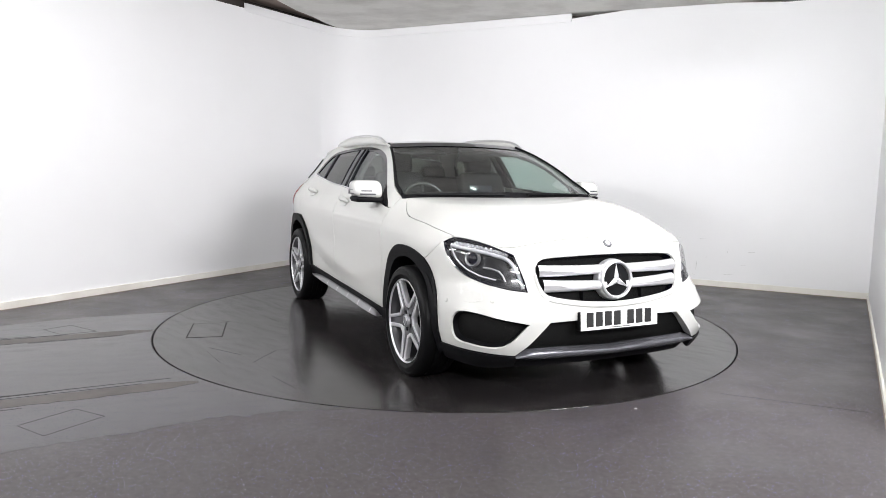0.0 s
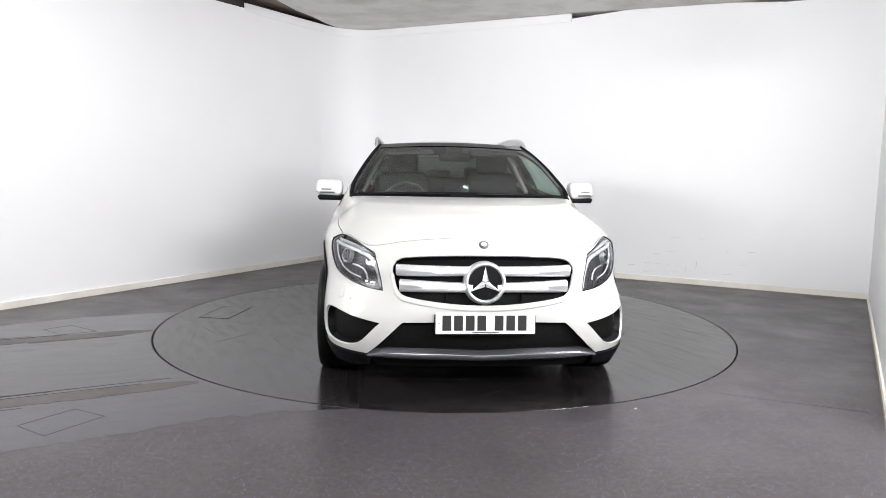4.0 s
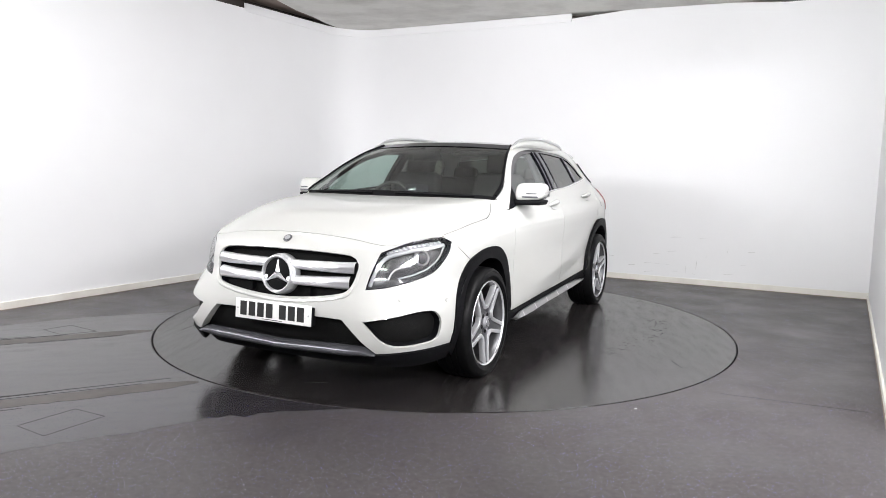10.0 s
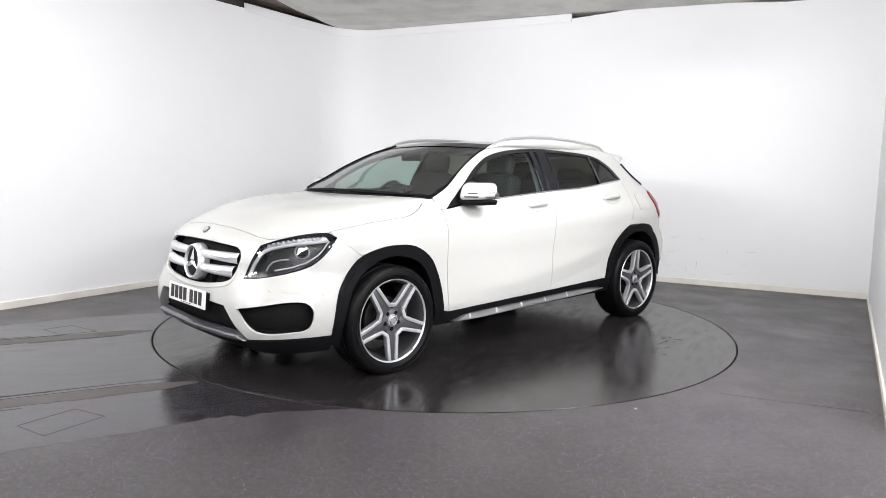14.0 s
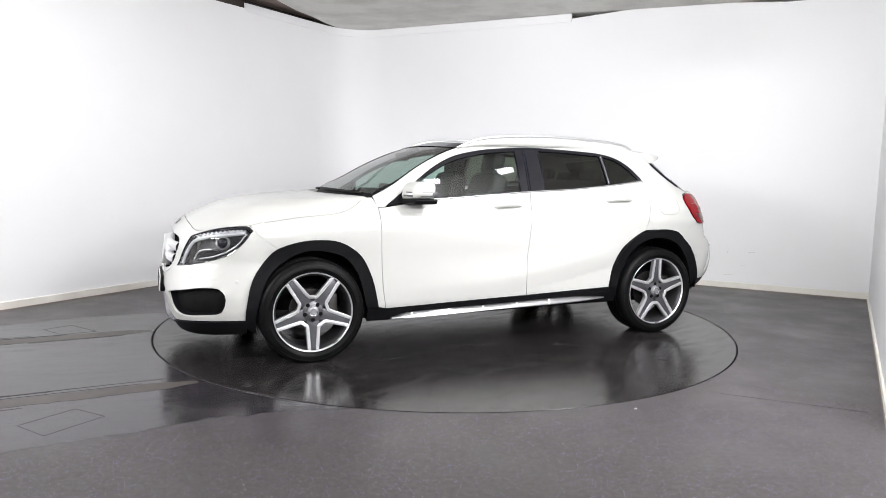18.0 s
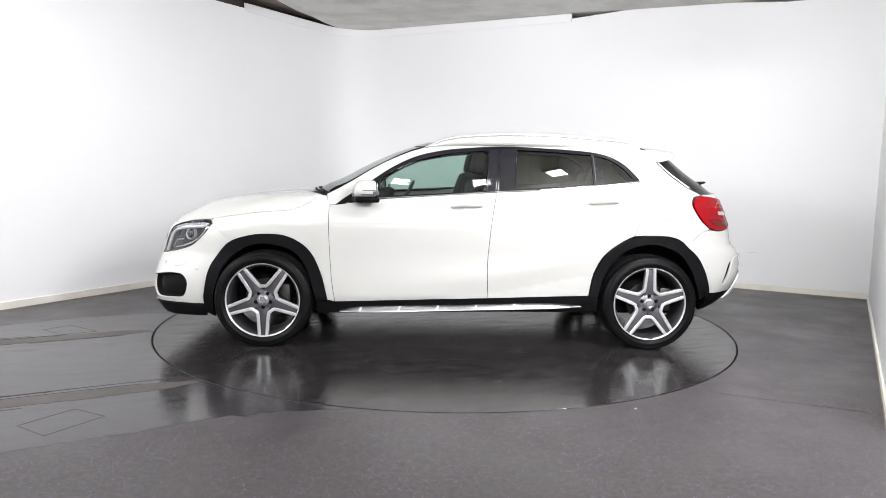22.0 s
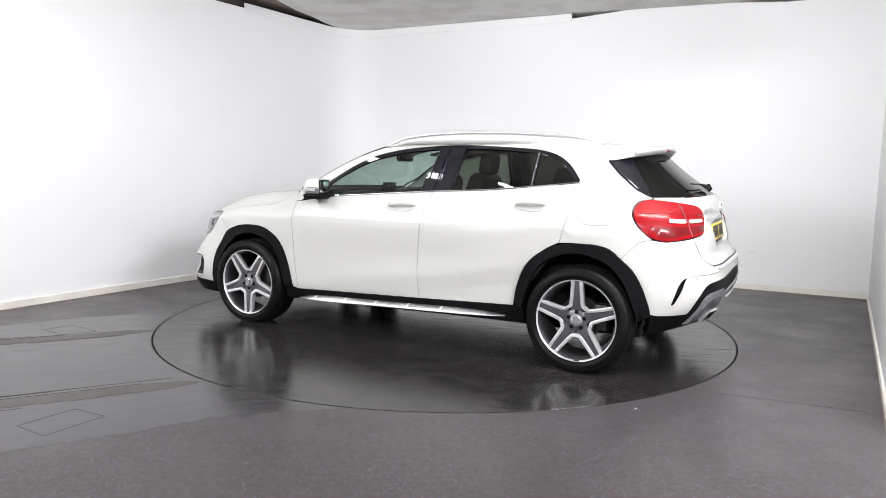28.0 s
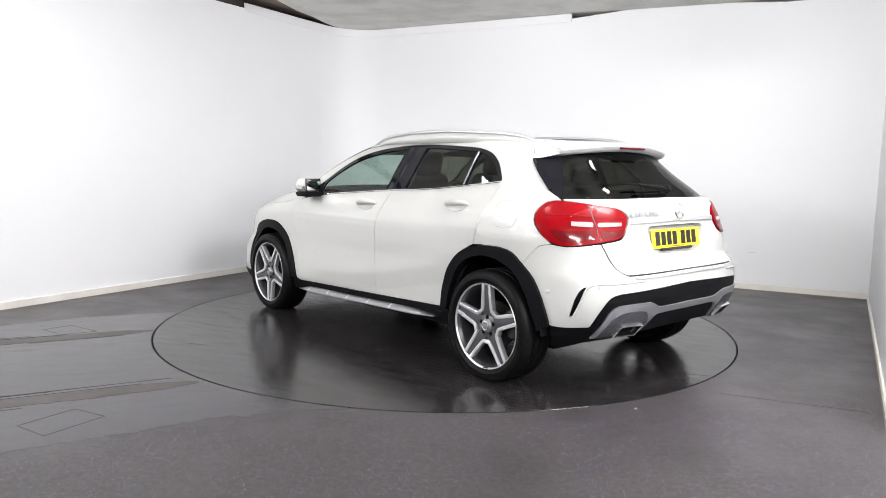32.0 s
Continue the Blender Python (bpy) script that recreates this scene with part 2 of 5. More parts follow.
def prism(outline, depth, m=None, bevel=0.0, seg=2):
    """A flat outline in x, y, given depth along z from 0, with rounded rims."""
    bm = bmesh.new()
    f = bm.faces.new([bm.verts.new((p[0], p[1], 0)) for p in outline])
    r = bmesh.ops.extrude_face_region(bm, geom=[f])
    bmesh.ops.translate(bm, verts=[v for v in r["geom"] if isinstance(v, bmesh.types.BMVert)], vec=(0, 0, depth))
    bmesh.ops.recalc_face_normals(bm, faces=bm.faces)
    if bevel:
        bmesh.ops.bevel(bm, geom=bm.edges[:], offset=bevel, segments=seg, affect="EDGES", profile=0.5)
    if m is not None:
        bm.transform(m)
    return bm


def joined(*bms):
    bm = bmesh.new()
    for b in bms:
        me = bpy.data.meshes.new("tmp")
        b.to_mesh(me)
        b.free()
        bm.from_mesh(me)
        bpy.data.meshes.remove(me)
    return bm


def curve(points, step, closed=True):
    """Smooth line through points (x, y[, 1 at a corner]), cut to steps."""
    n = len(points)
    out = []
    for i in range(n if closed else n - 1):
        p1, p2 = points[i], points[(i + 1) % n]
        p0 = points[i - 1] if (i or closed) and len(p1) < 3 else p1
        p3 = points[(i + 2) % n] if (i + 2 < n or closed) and len(p2) < 3 else p2
        a, b, c, d = (np.array(p[:2], float) for p in (p0, p1, p2, p3))
        length = np.linalg.norm(c - b)
        k = max(1, int(math.ceil(length / step)))
        t1 = (c - a) / 2 if len(p1) < 3 else (c - b)
        t2 = (d - b) / 2 if len(p2) < 3 else (c - b)
        for t in (t1, t2):
            ln = np.linalg.norm(t)
            if ln > length:
                t *= length / ln
        for j in range(k):
            u = j / k
            out.append(tuple((2 * u**3 - 3 * u**2 + 1) * b + (u**3 - 2 * u**2 + u) * t1 + (-2 * u**3 + 3 * u**2) * c + (u**3 - u**2) * t2))
    if not closed:
        out.append(tuple(points[-1][:2]))
    return out


def inside(pts, poly):
    x, y = pts[:, 0], pts[:, 1]
    r = np.zeros(len(pts), bool)
    for (x1, y1), (x2, y2) in zip(poly, poly[1:] + poly[:1]):
        hit = (y1 > y) != (y2 > y)
        with np.errstate(divide="ignore", invalid="ignore"):
            r ^= hit & (x < (x2 - x1) * (y - y1) / (y2 - y1 + 1e-15) + x1)
    return r


def fill(outline, holes, step):
    """Triangles over an outline less its holes, with even points inside."""
    loops = [outline] + list(holes)
    verts, edges = [], []
    for lp in loops:
        b = len(verts)
        verts += [Vector(p[:2]) for p in lp]
        edges += [(b + i, b + (i + 1) % len(lp)) for i in range(len(lp))]
    arr = np.array(outline)
    lo, hi = arr.min(0), arr.max(0)
    gx, gy = np.arange(lo[0] + step * 0.6, hi[0], step), np.arange(lo[1] + step * 0.6, hi[1], step)
    if len(gx) and len(gy):
        g = np.array([(x + (step / 2 if j % 2 else 0), y) for j, y in enumerate(gy) for x in gx])
        ok = inside(g, outline)
        for h in holes:
            ok &= ~inside(g, h)
        rim = np.array([tuple(v) for v in verts])
        g = g[ok]
        if len(g):
            near = np.array([np.min(np.sum((rim - p) ** 2, 1)) for p in g])
            verts += [Vector(p) for p in g[near > (step * 0.5) ** 2]]
    v, e, f, *_ = delaunay_2d_cdt(verts, edges, [], 0, 1e-6)
    cen = np.array([np.mean([tuple(v[i]) for i in t], 0) for t in f])
    ok = inside(cen, outline)
    for h in holes:
        ok &= ~inside(cen, h)
    return [tuple(p) for p in v], [tuple(t) for t, k in zip(f, ok) if k]


def sheet(name, outline, mapper, mat, parent, label="", holes=(), step=0.05, lift=0.0, flange=0.014, flip=False):
    """A panel of the surface mapper(a, b) -> point, normal, with folded rims."""
    v2, tris = fill(outline, holes, step)
    P, N = [], []
    for a, b in v2:
        p, n = mapper(a, b)
        p, n = np.array(p, float), np.array(n, float)
        P.append(p + n * lift)
        N.append(n)
    count = {}
    F = []
    for t in tris:
        a, b, c = (P[i] for i in t)
        out = np.cross(b - a, c - a) @ (N[t[0]] + N[t[1]] + N[t[2]])
        t = t if out > 0 else t[::-1]
        F.append(t)
        for i in range(3):
            e = (t[i], t[(i + 1) % 3])
            count[e] = count.get(e, 0) + 1
    rim = [e for e in count if (e[1], e[0]) not in count]
    if flange:
        low = {}
        for a, b in rim:
            d = P[b] - P[a]
            for i in (a, b):
                if i not in low:
                    low[i] = (len(P), len(P) + 1)
                    m = np.cross(d, N[i])
                    m = m / (np.linalg.norm(m) + 1e-12)
                    P.extend([P[i], P[i] - N[i] * flange])
                    N.extend([m, m])
            F.append((low[b][0], low[a][0], low[a][1], low[b][1]))
    if flip:
        P = [p * (1, -1, 1) for p in P]
        N = [n * (1, -1, 1) for n in N]
        F = [f[::-1] for f in F]
    return link(name, P, F, mat, parent, label, normals=N)


def loft(name, rows, mat, parent, label="", flip=False, thick=0.0, sharp=40):
    """A skin over rows of points."""
    n = len(rows[0])
    V = [tuple(p) for r in rows for p in r]
    F = [(i * n + j, i * n + j + 1, (i + 1) * n + j + 1, (i + 1) * n + j) for i in range(len(rows) - 1) for j in range(n - 1)]
    if flip:
        V = [(x, -y, z) for x, y, z in V]
        F = [f[::-1] for f in F]
    ob = link(name, V, F, mat, parent, label, sharp=sharp)
    if thick:
        md = ob.modifiers.new("thick", "SOLIDIFY")
        md.thickness, md.offset = thick, -1
    return ob


# ---- the room ----
def offset_path(path, d):
    """The path moved d to its right-hand side."""
    out = []
    for i, p in enumerate(path):
        a, b = path[max(i - 1, 0)], path[min(i + 1, len(path) - 1)]
        t = Vector((b[0] - a[0], b[1] - a[1])).normalized()
        out.append((p[0] + t.y * d, p[1] - t.x * d))
    return out


def wall(name, path, tops, mat, thick, base=0.0, label="", kind="structure", proud=0.0):
    """A standing band along the path (room on the right-hand side), thick to the left."""
    inner, outer = offset_path(path, proud), offset_path(path, proud - thick)
    bm = bmesh.new()
    cols = []
    for p, q, t in zip(inner, outer, tops):
        cols.append([bm.verts.new((*p, base)), bm.verts.new((*p, t)), bm.verts.new((*q, t)), bm.verts.new((*q, base))])
    for a, b in zip(cols, cols[1:]):
        for i in range(4):
            bm.faces.new((a[i], b[i], b[(i + 1) % 4], a[(i + 1) % 4]))
    bm.faces.new(cols[0])
    bm.faces.new(cols[-1][::-1])
    bmesh.ops.recalc_face_normals(bm, faces=bm.faces)
    return tagged(part(name, bm, mat, None, sharp=25), label, kind=kind)


CORNER = Vector((-1.36, 4.19))
DIR_L = Vector((-2.15 + 3.74, 2.82 - 0.06)).normalized()
DIR_R = Vector((4.29 - 1.6, 1.33 - 2.71)).normalized()
BEND = []
for k in range(13):
    u = k / 12
    a, b = CORNER - DIR_L * 0.62, CORNER + DIR_R * 0.62
    BEND.append(tuple(a * (1 - u) ** 2 + CORNER * 2 * u * (1 - u) + b * u * u))
PATH_L = [(-6.2, -4.21), (-3.74, 0.06), (-2.33, 2.50), BEND[0]]
PATH_R = [BEND[-1], (1.43, 2.797), (2.02, 2.494), (3.0, 1.99), (3.45, 1.76), (4.29, 1.33)]
wall("wall_west", PATH_L, [2.99, 3.005, 3.02, 3.08], WALL, 0.10, label="smooth white painted studio wall")
wall("wall_corner", BEND, [3.08] * 13, WALL, 0.10, label="smooth white painted rounded wall corner")
wall("wall_north", PATH_R, [3.08, 3.022, 3.068, 3.048, 3.012, 3.0], WALL, 0.10, label="smooth white painted studio wall with scuffs")
wall("wall_east", [(4.29, 1.33), (2.20, -2.41)], [CEIL] * 2, WALL, 0.10, label="white painted side wall")
wall("wall_niche", [(2.20, -2.41), (3.6, -3.4), (3.6, -8.6)], [CEIL] * 3, WALL, 0.10, label="white painted wall")
wall("wall_south", [(3.6, -8.6), (-6.4, -8.6), (-6.2, -4.21)], [CEIL] * 3, WALL, 0.10, label="white painted wall")
# strip behind the wall tops, its dark colour standing in for shade
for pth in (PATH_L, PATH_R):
    wall("gap_backing", pth, [CEIL + 0.16] * len(pth), VOID_SHADE, 0.02, base=2.85, label="backing strip coloured dark for the shade in the gap above the wall panels", proud=-0.12)
TRIM = [(-2.33, 2.50)] + BEND + [(1.43, 2.797)]
wall("trim", TRIM, [CEIL - 0.004] + [CEIL - 0.001] * (len(TRIM) - 1), WALL, 0.02, base=2.985, label="white cornice board under the ceiling", proud=0.014)
# brown of the dirt and thin shadow at the skirting foot, painted as a strip
FOOTLINE = material("brown_shadow_dirt", (0.16, 0.12, 0.09), 0.7, grain=0.6, scale=20, second=(0.45, 0.42, 0.38))
for pth, tall in ((PATH_L + BEND[1:] + PATH_R[1:], 0.068), ([(4.29, 1.33), (2.20, -2.41)], 0.045)):
    wall("baseboard", pth, [tall] * len(pth), SKIRT, 0.016, label="scuffed cream skirting board", proud=0.014)
    wall("foot_shadow_line", pth, [0.007] * len(pth), FOOTLINE, 0.006, label="brown strip painted as the dirty shadow line along the skirting foot", proud=0.020)

# the slab stops short of the west wall and leaves a dark wedge above the cornice
slab = [(6, -9.5), (6, 6.5), (-1.2, 6.5), (-1.40, 4.12), (-1.474, 3.918), (-1.60, 3.62), (-1.706, 3.20), (-1.82, 2.90), (-1.903, 2.52), (-1.97, 2.2), (-2.15, 1.6), (-3.95, 0.2), (-8, -3.5), (-8, -9.5)]
v2, f2 = fill(slab, [], 0.3)
bm = bmesh.new()
cs = [bm.verts.new((x, y, CEIL + 0.004 - 0.018 * max(0, x - 1.2))) for x, y in v2]
for t in f2:
    bm.faces.new([cs[i] for i in t])
r = bmesh.ops.extrude_face_region(bm, geom=bm.faces[:])
bmesh.ops.translate(bm, verts=[v for v in r["geom"] if isinstance(v, bmesh.types.BMVert)], vec=(0, 0, 0.1))
bmesh.ops.recalc_face_normals(bm, faces=bm.faces)
tagged(part("ceiling", bm, PLASTER, None), "rough grey plastered ceiling", kind="structure")
# board closing the wedge, its brown standing in for the shaded void
BROWN = material("brown_void_shade", (0.30, 0.235, 0.205), 0.9, grain=0.4, scale=8, second=(0.14, 0.11, 0.10))
void = part("ceiling_void_board", box(4.0, 6.0, 0.04, pose(-2.6, 2.4, CEIL + 0.085)), BROWN, None)
tagged(void, "brown board coloured as the shaded void above the ceiling slab", kind="structure")

R_DISC = 2.242
GROOVE = 0.011
circle = [((R_DISC + GROOVE) * math.cos(2 * math.pi * k / 180), (R_DISC + GROOVE) * math.sin(2 * math.pi * k / 180)) for k in range(180)]
v2, f2 = fill([(-8, -9.5), (6, -9.5), (6, 6.5), (-8, 6.5)], [circle], 0.6)
V = [(x, y, 0.0) for x, y in v2]
F = [t if (Vector(V[t[1]]) - Vector(V[t[0]])).cross(Vector(V[t[2]]) - Vector(V[t[0]])).z > 0 else t[::-1] for t in f2]
nv = len(V)
V += [(x, y, 0.0) for x, y in circle] + [(x, y, -0.12) for x, y in circle]
F += [(nv + k, nv + (k + 1) % 180, nv + 180 + (k + 1) % 180, nv + 180 + k) for k in range(180)]
tagged(link("floor", V, F, FLOOR, smooth=False), "dark grey flecked vinyl floor, scuffed and shiny", kind="structure")
tagged(part("turntable_pit", lathe([(0, -0.12), (R_DISC + 0.3, -0.12), (R_DISC + 0.3, -0.115)], 64, "z"), VOID_SHADE, None), "dark pit under the turntable", kind="structure")

turntable = tagged(new("turntable"), "large round dark vinyl car turntable set flush in the floor", "turntable")
part("disc", lathe([(0, 0.0), (R_DISC - 0.001, 0.0), (R_DISC, -0.001), (R_DISC, -0.08), (0, -0.08)], 180, "z"), DISC, turntable)

# housings and hangers for the added lamps, unseen and not known fittings
for eye, aim, watts in ADDED_LAMPS:
    fx = tagged(new("added_wall_lamp"), "added lamp housing out of view that lights the walls", "studio light", "studio lights")
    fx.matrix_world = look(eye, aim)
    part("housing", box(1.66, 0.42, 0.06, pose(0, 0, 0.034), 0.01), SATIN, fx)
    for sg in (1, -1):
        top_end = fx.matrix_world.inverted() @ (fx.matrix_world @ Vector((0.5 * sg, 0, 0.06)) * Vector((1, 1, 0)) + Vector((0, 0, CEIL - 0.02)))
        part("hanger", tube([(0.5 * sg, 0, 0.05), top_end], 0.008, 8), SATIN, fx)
for px, py, turn, watts in PANELS:
    fx = tagged(new("ceiling_light"), "square white ceiling light panel", "ceiling light", "ceiling lights")
    fx.matrix_world = pose(px, py, CEIL, 0, 0, turn)
    part("housing", box(RING_SIZE + 0.05, RING_SIZE + 0.05, 0.06, pose(0, 0, -0.03), 0.008), SATIN, fx)


# ---- marks on the floor ----
STRIP = material("worn_brown_tape", (0.070, 0.060, 0.053), 0.46, grain=0.5, scale=30, wear=0.6, wear_scale=4, second=(0.034, 0.031, 0.030))


def band(name, a, b, wide, mat, high=0.0015, label="", category=""):
    """A thin flat band on the floor between two points."""
    a, b = Vector(a), Vector(b)
    d = b - a
    ob = part(name, box(d.length, wide, high, None, 0.0004, 1), mat, None)
    ob.matrix_world = pose(*((a + b) / 2), high / 2 + 0.001, 0, 0, math.degrees(math.atan2(d.y, d.x)))
    return tagged(ob, label, category)


def frayed(line):
    """The line with small uneven steps."""
    rng = random.Random(5)
    out = [line[0]]
    for a, b in zip(line, line[1:]):
        n = max(2, int(math.dist(a, b) / 0.05))
        for k in range(1, n + 1):
            u = k / n
            j = rng.uniform(-1, 1) ** 3 * 0.035
            out.append((a[0] + (b[0] - a[0]) * u + j * 0.3, a[1] + (b[1] - a[1]) * u + j))
    return out


def tape(a, b, wide, seed):
    """A worn strip with ragged long edges, thin dark drag lines beside it."""
    rng2 = random.Random(seed)
    a, b = Vector(a), Vector(b)
    d = (b - a).normalized()
    side = Vector((-d.y, d.x))
    n = int((b - a).length / 0.03)
    low, high = [], []
    for k in range(n + 1):
        p = a.lerp(b, k / n)
        fade = min(1.0, (n - k) / 9 + 0.25)
        low.append(p - side * wide / 2 * fade * (1 + rng2.uniform(-0.14, 0.10)))
        high.append(p + side * wide / 2 * fade * (1 + rng2.uniform(-0.14, 0.10)))
    V = [(*p, 0.0014) for p in low] + [(*p, 0.0014) for p in high]
    F = [(k, k + 1, n + 2 + k, n + 1 + k) for k in range(n)]
    ob = tagged(link("floor_strip", V, F, STRIP, smooth=False), "worn brown tape strip stuck on the dark floor", "floor tape")
    for j in range(9):
        u, w = rng2.uniform(0, 0.6), rng2.choice((-1, 1)) * wide * rng2.uniform(0.45, 1.0)
        p, q = a.lerp(b, u) + side * w, a.lerp(b, min(1, u + rng2.uniform(0.15, 0.4))) + side * (w + rng2.uniform(-0.012, 0.012))
        e = (q - p).length
        part("drag_line", box(e, rng2.uniform(0.002, 0.005), 0.0008, pose(*((p + q) / 2), 0.0016, 0, 0, math.degrees(math.atan2(q.y - p.y, q.x - p.x)))), FAINT, ob)


FAINT = material("faint_joint", (0.024, 0.022, 0.025), 0.22)
tape((-3.9, -1.42), (-2.20, -0.55), 0.15, 3)
tape((-3.4, -2.82), (-1.42, -1.80), 0.15, 8)

# worn shiny part of the floor beside the turntable
shine = [(R_DISC + GROOVE + 0.006) * Vector((math.cos(radians(a)), math.sin(radians(a)))) for a in range(176, 259, 2)]
shine = [tuple(p) for p in shine] + frayed([(-0.62, -2.235), (-0.835, -2.29), (-1.17, -2.40), (-1.563, -2.659), (-1.914, -2.846), (-4.6, -4.3)]) + [ (-5.9, -3.75), (-4.35, -1.06), (-3.40, -0.50), (-2.957, -0.164)]
v2, f2 = fill(shine, [], 0.4)
V = [(x, y, 0.0006) for x, y in v2]
F = [t if (Vector(V[t[1]]) - Vector(V[t[0]])).cross(Vector(V[t[2]]) - Vector(V[t[0]])).z > 0 else t[::-1] for t in f2]
tagged(link("floor_patch", V, F, POLISH, smooth=False), "worn shiny patch of the dark vinyl floor", kind="structure")
GROUT = material("dark_joint", (0.022, 0.020, 0.019), 0.7)


def hatch(corners, label, dark=0):
    """An access cover in the floor, its joint shown as a dark line."""
    h = tagged(new("floor_hatch"), label, "floor hatch")
    c = [Vector((*p, 0)) for p in corners]
    centre = sum(c, Vector()) / 4
    h.location = centre
    for k, (a, b) in enumerate(zip(c, c[1:] + c[:1])):
        d = b - a
        m = Matrix.Translation((a + b) / 2 - centre + Vector((0, 0, 0.0012))) @ pose(0, 0, 0, 0, 0, math.degrees(math.atan2(d.y, d.x)))
        part("joint", box(d.length, 0.0016, 0.0008, m), GROUT if k < dark else FAINT, h)
    return h


hatch([(-3.002, -0.594), (-2.881, -0.429), (-2.596, -0.610), (-2.79, -0.735)], "flush rectangular access cover in the dark vinyl floor", 2)
hatch([(-2.025, -2.539), (-1.877, -2.292), (-1.68, -2.389), (-1.831, -2.659)], "flush rectangular access cover in the dark vinyl floor")
band("floor_joint", (1.58, -1.844), (2.26, -2.124), 0.0035, FAINT, 0.001, "thin dark welded joint in the vinyl floor", "floor joint")
CHIP = material("white_paper", (0.75, 0.75, 0.73), 0.8)
for cx, cy, r in ((1.02, -2.136, 0.008),):
    chip = part("paper_scrap", box(r * 2, r, 0.003, pose(0, 0, 0.0018, 0, 0, 30), 0.001), CHIP, None)
    chip.location = (cx, cy, 0)
    tagged(chip, "tiny white paper scrap lying on the floor", "scrap")
plate = box(0.46, 0.24, 0.002, pose(-0.32, -1.845, 0.0008, 0, 0, -12), 0.0006, 1)
part("access_plate", plate, DISC, turntable, "flush rectangular cover plate")
for ax, ay, ln, tn in ((-0.32 + 0.026, -1.845 + 0.122, 0.47, -12), (-0.32 - 0.026, -1.845 - 0.122, 0.47, -12), (-0.32 + 0.228, -1.845 - 0.048, 0.25, 78), (-0.32 - 0.228, -1.845 + 0.048, 0.25, 78)):
    part("plate_joint", box(ln, 0.006, 0.0014, pose(ax, ay, 0.001, 0, 0, tn)), GROUT, turntable)
# arc of dried scuffs and tyre marks on the turntable
SCRAPE = material("pale_dried_scuff", (0.030, 0.032, 0.031), 0.22, grain=0.5, scale=60, second=(0.022, 0.020, 0.019))
rng = random.Random(21)
bits = []
for k in range(80):
    u = rng.random()
    x = 0.62 - 1.55 * u
    y = float(np.interp(x, [-0.93, -0.66, -0.45, -0.2, 0.03, 0.25, 0.42, 0.62], [1.575, 1.60, 1.68, 1.60, 1.54, 1.46, 1.385, 1.24])) + rng.gauss(0, 0.045)
    bits.append(box(rng.uniform(0.01, 0.05), rng.uniform(0.002, 0.007), 0.0007, pose(x, y, 0.0007, 0, 0, rng.choice((-20, -20, -14)) + rng.gauss(0, 9))))
for k in range(34):
    a, d = radians(rng.uniform(0, 360)), rng.uniform(0.7, 2.15)
    bits.append(box(rng.uniform(0.05, 0.35), rng.uniform(0.0015, 0.003), 0.0007, pose(d * math.cos(a), d * math.sin(a), 0.0007, 0, 0, rng.choice((12, 20, 28, -50)) + rng.gauss(0, 8))))
tagged(part("scuff_marks", joined(*bits), SCRAPE, turntable, "pale dried scuffs and drag marks", smooth=False), kind="stuff")
# faint upright joint of two wall panels
wj = part("wall_joint", box(0.004, 0.002, 2.9, pose(0, 0, 1.52)), SKIRT, None)
wj.matrix_world = pose(0.455, 3.297, 0, 0, 0, -27.2)
tagged(wj, "faint upright joint between white wall panels", kind="structure")
# scuffs low on the north wall
SCUFF = material("grey_scuff", (0.50, 0.49, 0.48), 0.6, grain=0.5, scale=60, second=(0.70, 0.70, 0.70))
rng = random.Random(11)
marks = []
for k in range(26):
    x = rng.uniform(1.9, 3.3) if k > 5 else rng.uniform(2.3, 2.9)
    z = 0.10 + abs(rng.gauss(0, 0.16)) if k > 2 else 0.52 + 0.004 * k
    y = 2.494 - (x - 2.02) * 1.38 / 2.69
    long, tall = (rng.uniform(0.02, 0.09), rng.uniform(0.002, 0.004)) if k > 2 else (0.08, 0.0025)
    if k % 6 == 5:
        long, tall = 0.003, rng.uniform(0.03, 0.09)
    if abs(x - 2.02) < 0.06 or abs(x - 3.0) < 0.06:
        continue
    marks.append(box(long, 0.0016, tall, pose(x - 0.0004, y - 0.0008, z, 0, rng.uniform(-8, 8), -27.2)))
tagged(part("wall_scuffs", joined(*marks), SCUFF, None, smooth=False), "faint grey scuff marks low on the white wall", kind="stuff")
# ---- the car ----
# Car body surface: one plan outline per height, from the nose round the side to the tail.
def glide(x, xs, ys):
    """Monotone cubic through a few knots."""
    x, xs, ys = np.asarray(x, float), np.asarray(xs, float), np.asarray(ys, float)
    h, d = np.diff(xs), np.diff(ys) / np.diff(xs)
    m = np.concatenate([[d[0]], np.where(d[:-1] * d[1:] > 0, 2 * d[:-1] * d[1:] / (d[:-1] + d[1:] + 1e-12), 0), [d[-1]]])
    i = np.clip(np.searchsorted(xs, x) - 1, 0, len(xs) - 2)
    u = np.clip((x - xs[i]) / h[i], 0, 1)
    return ((1 + 2 * u) * (1 - u) ** 2 * ys[i] + u * (1 - u) ** 2 * h[i] * m[i]
            + u * u * (3 - 2 * u) * ys[i + 1] + u * u * (u - 1) * h[i] * m[i + 1])


def nose(z):
    return glide(z, [.16, .22, .28, .36, .46, .6, .72, .80, .86, .90, .948, .987, 1.028, 1.05, 1.062, 1.08],
                 [2.05, 2.105, 2.142, 2.164, 2.168, 2.150, 2.128, 2.098, 2.045, 1.98, 1.88, 1.786, 1.553, 1.321, 1.11, .9])


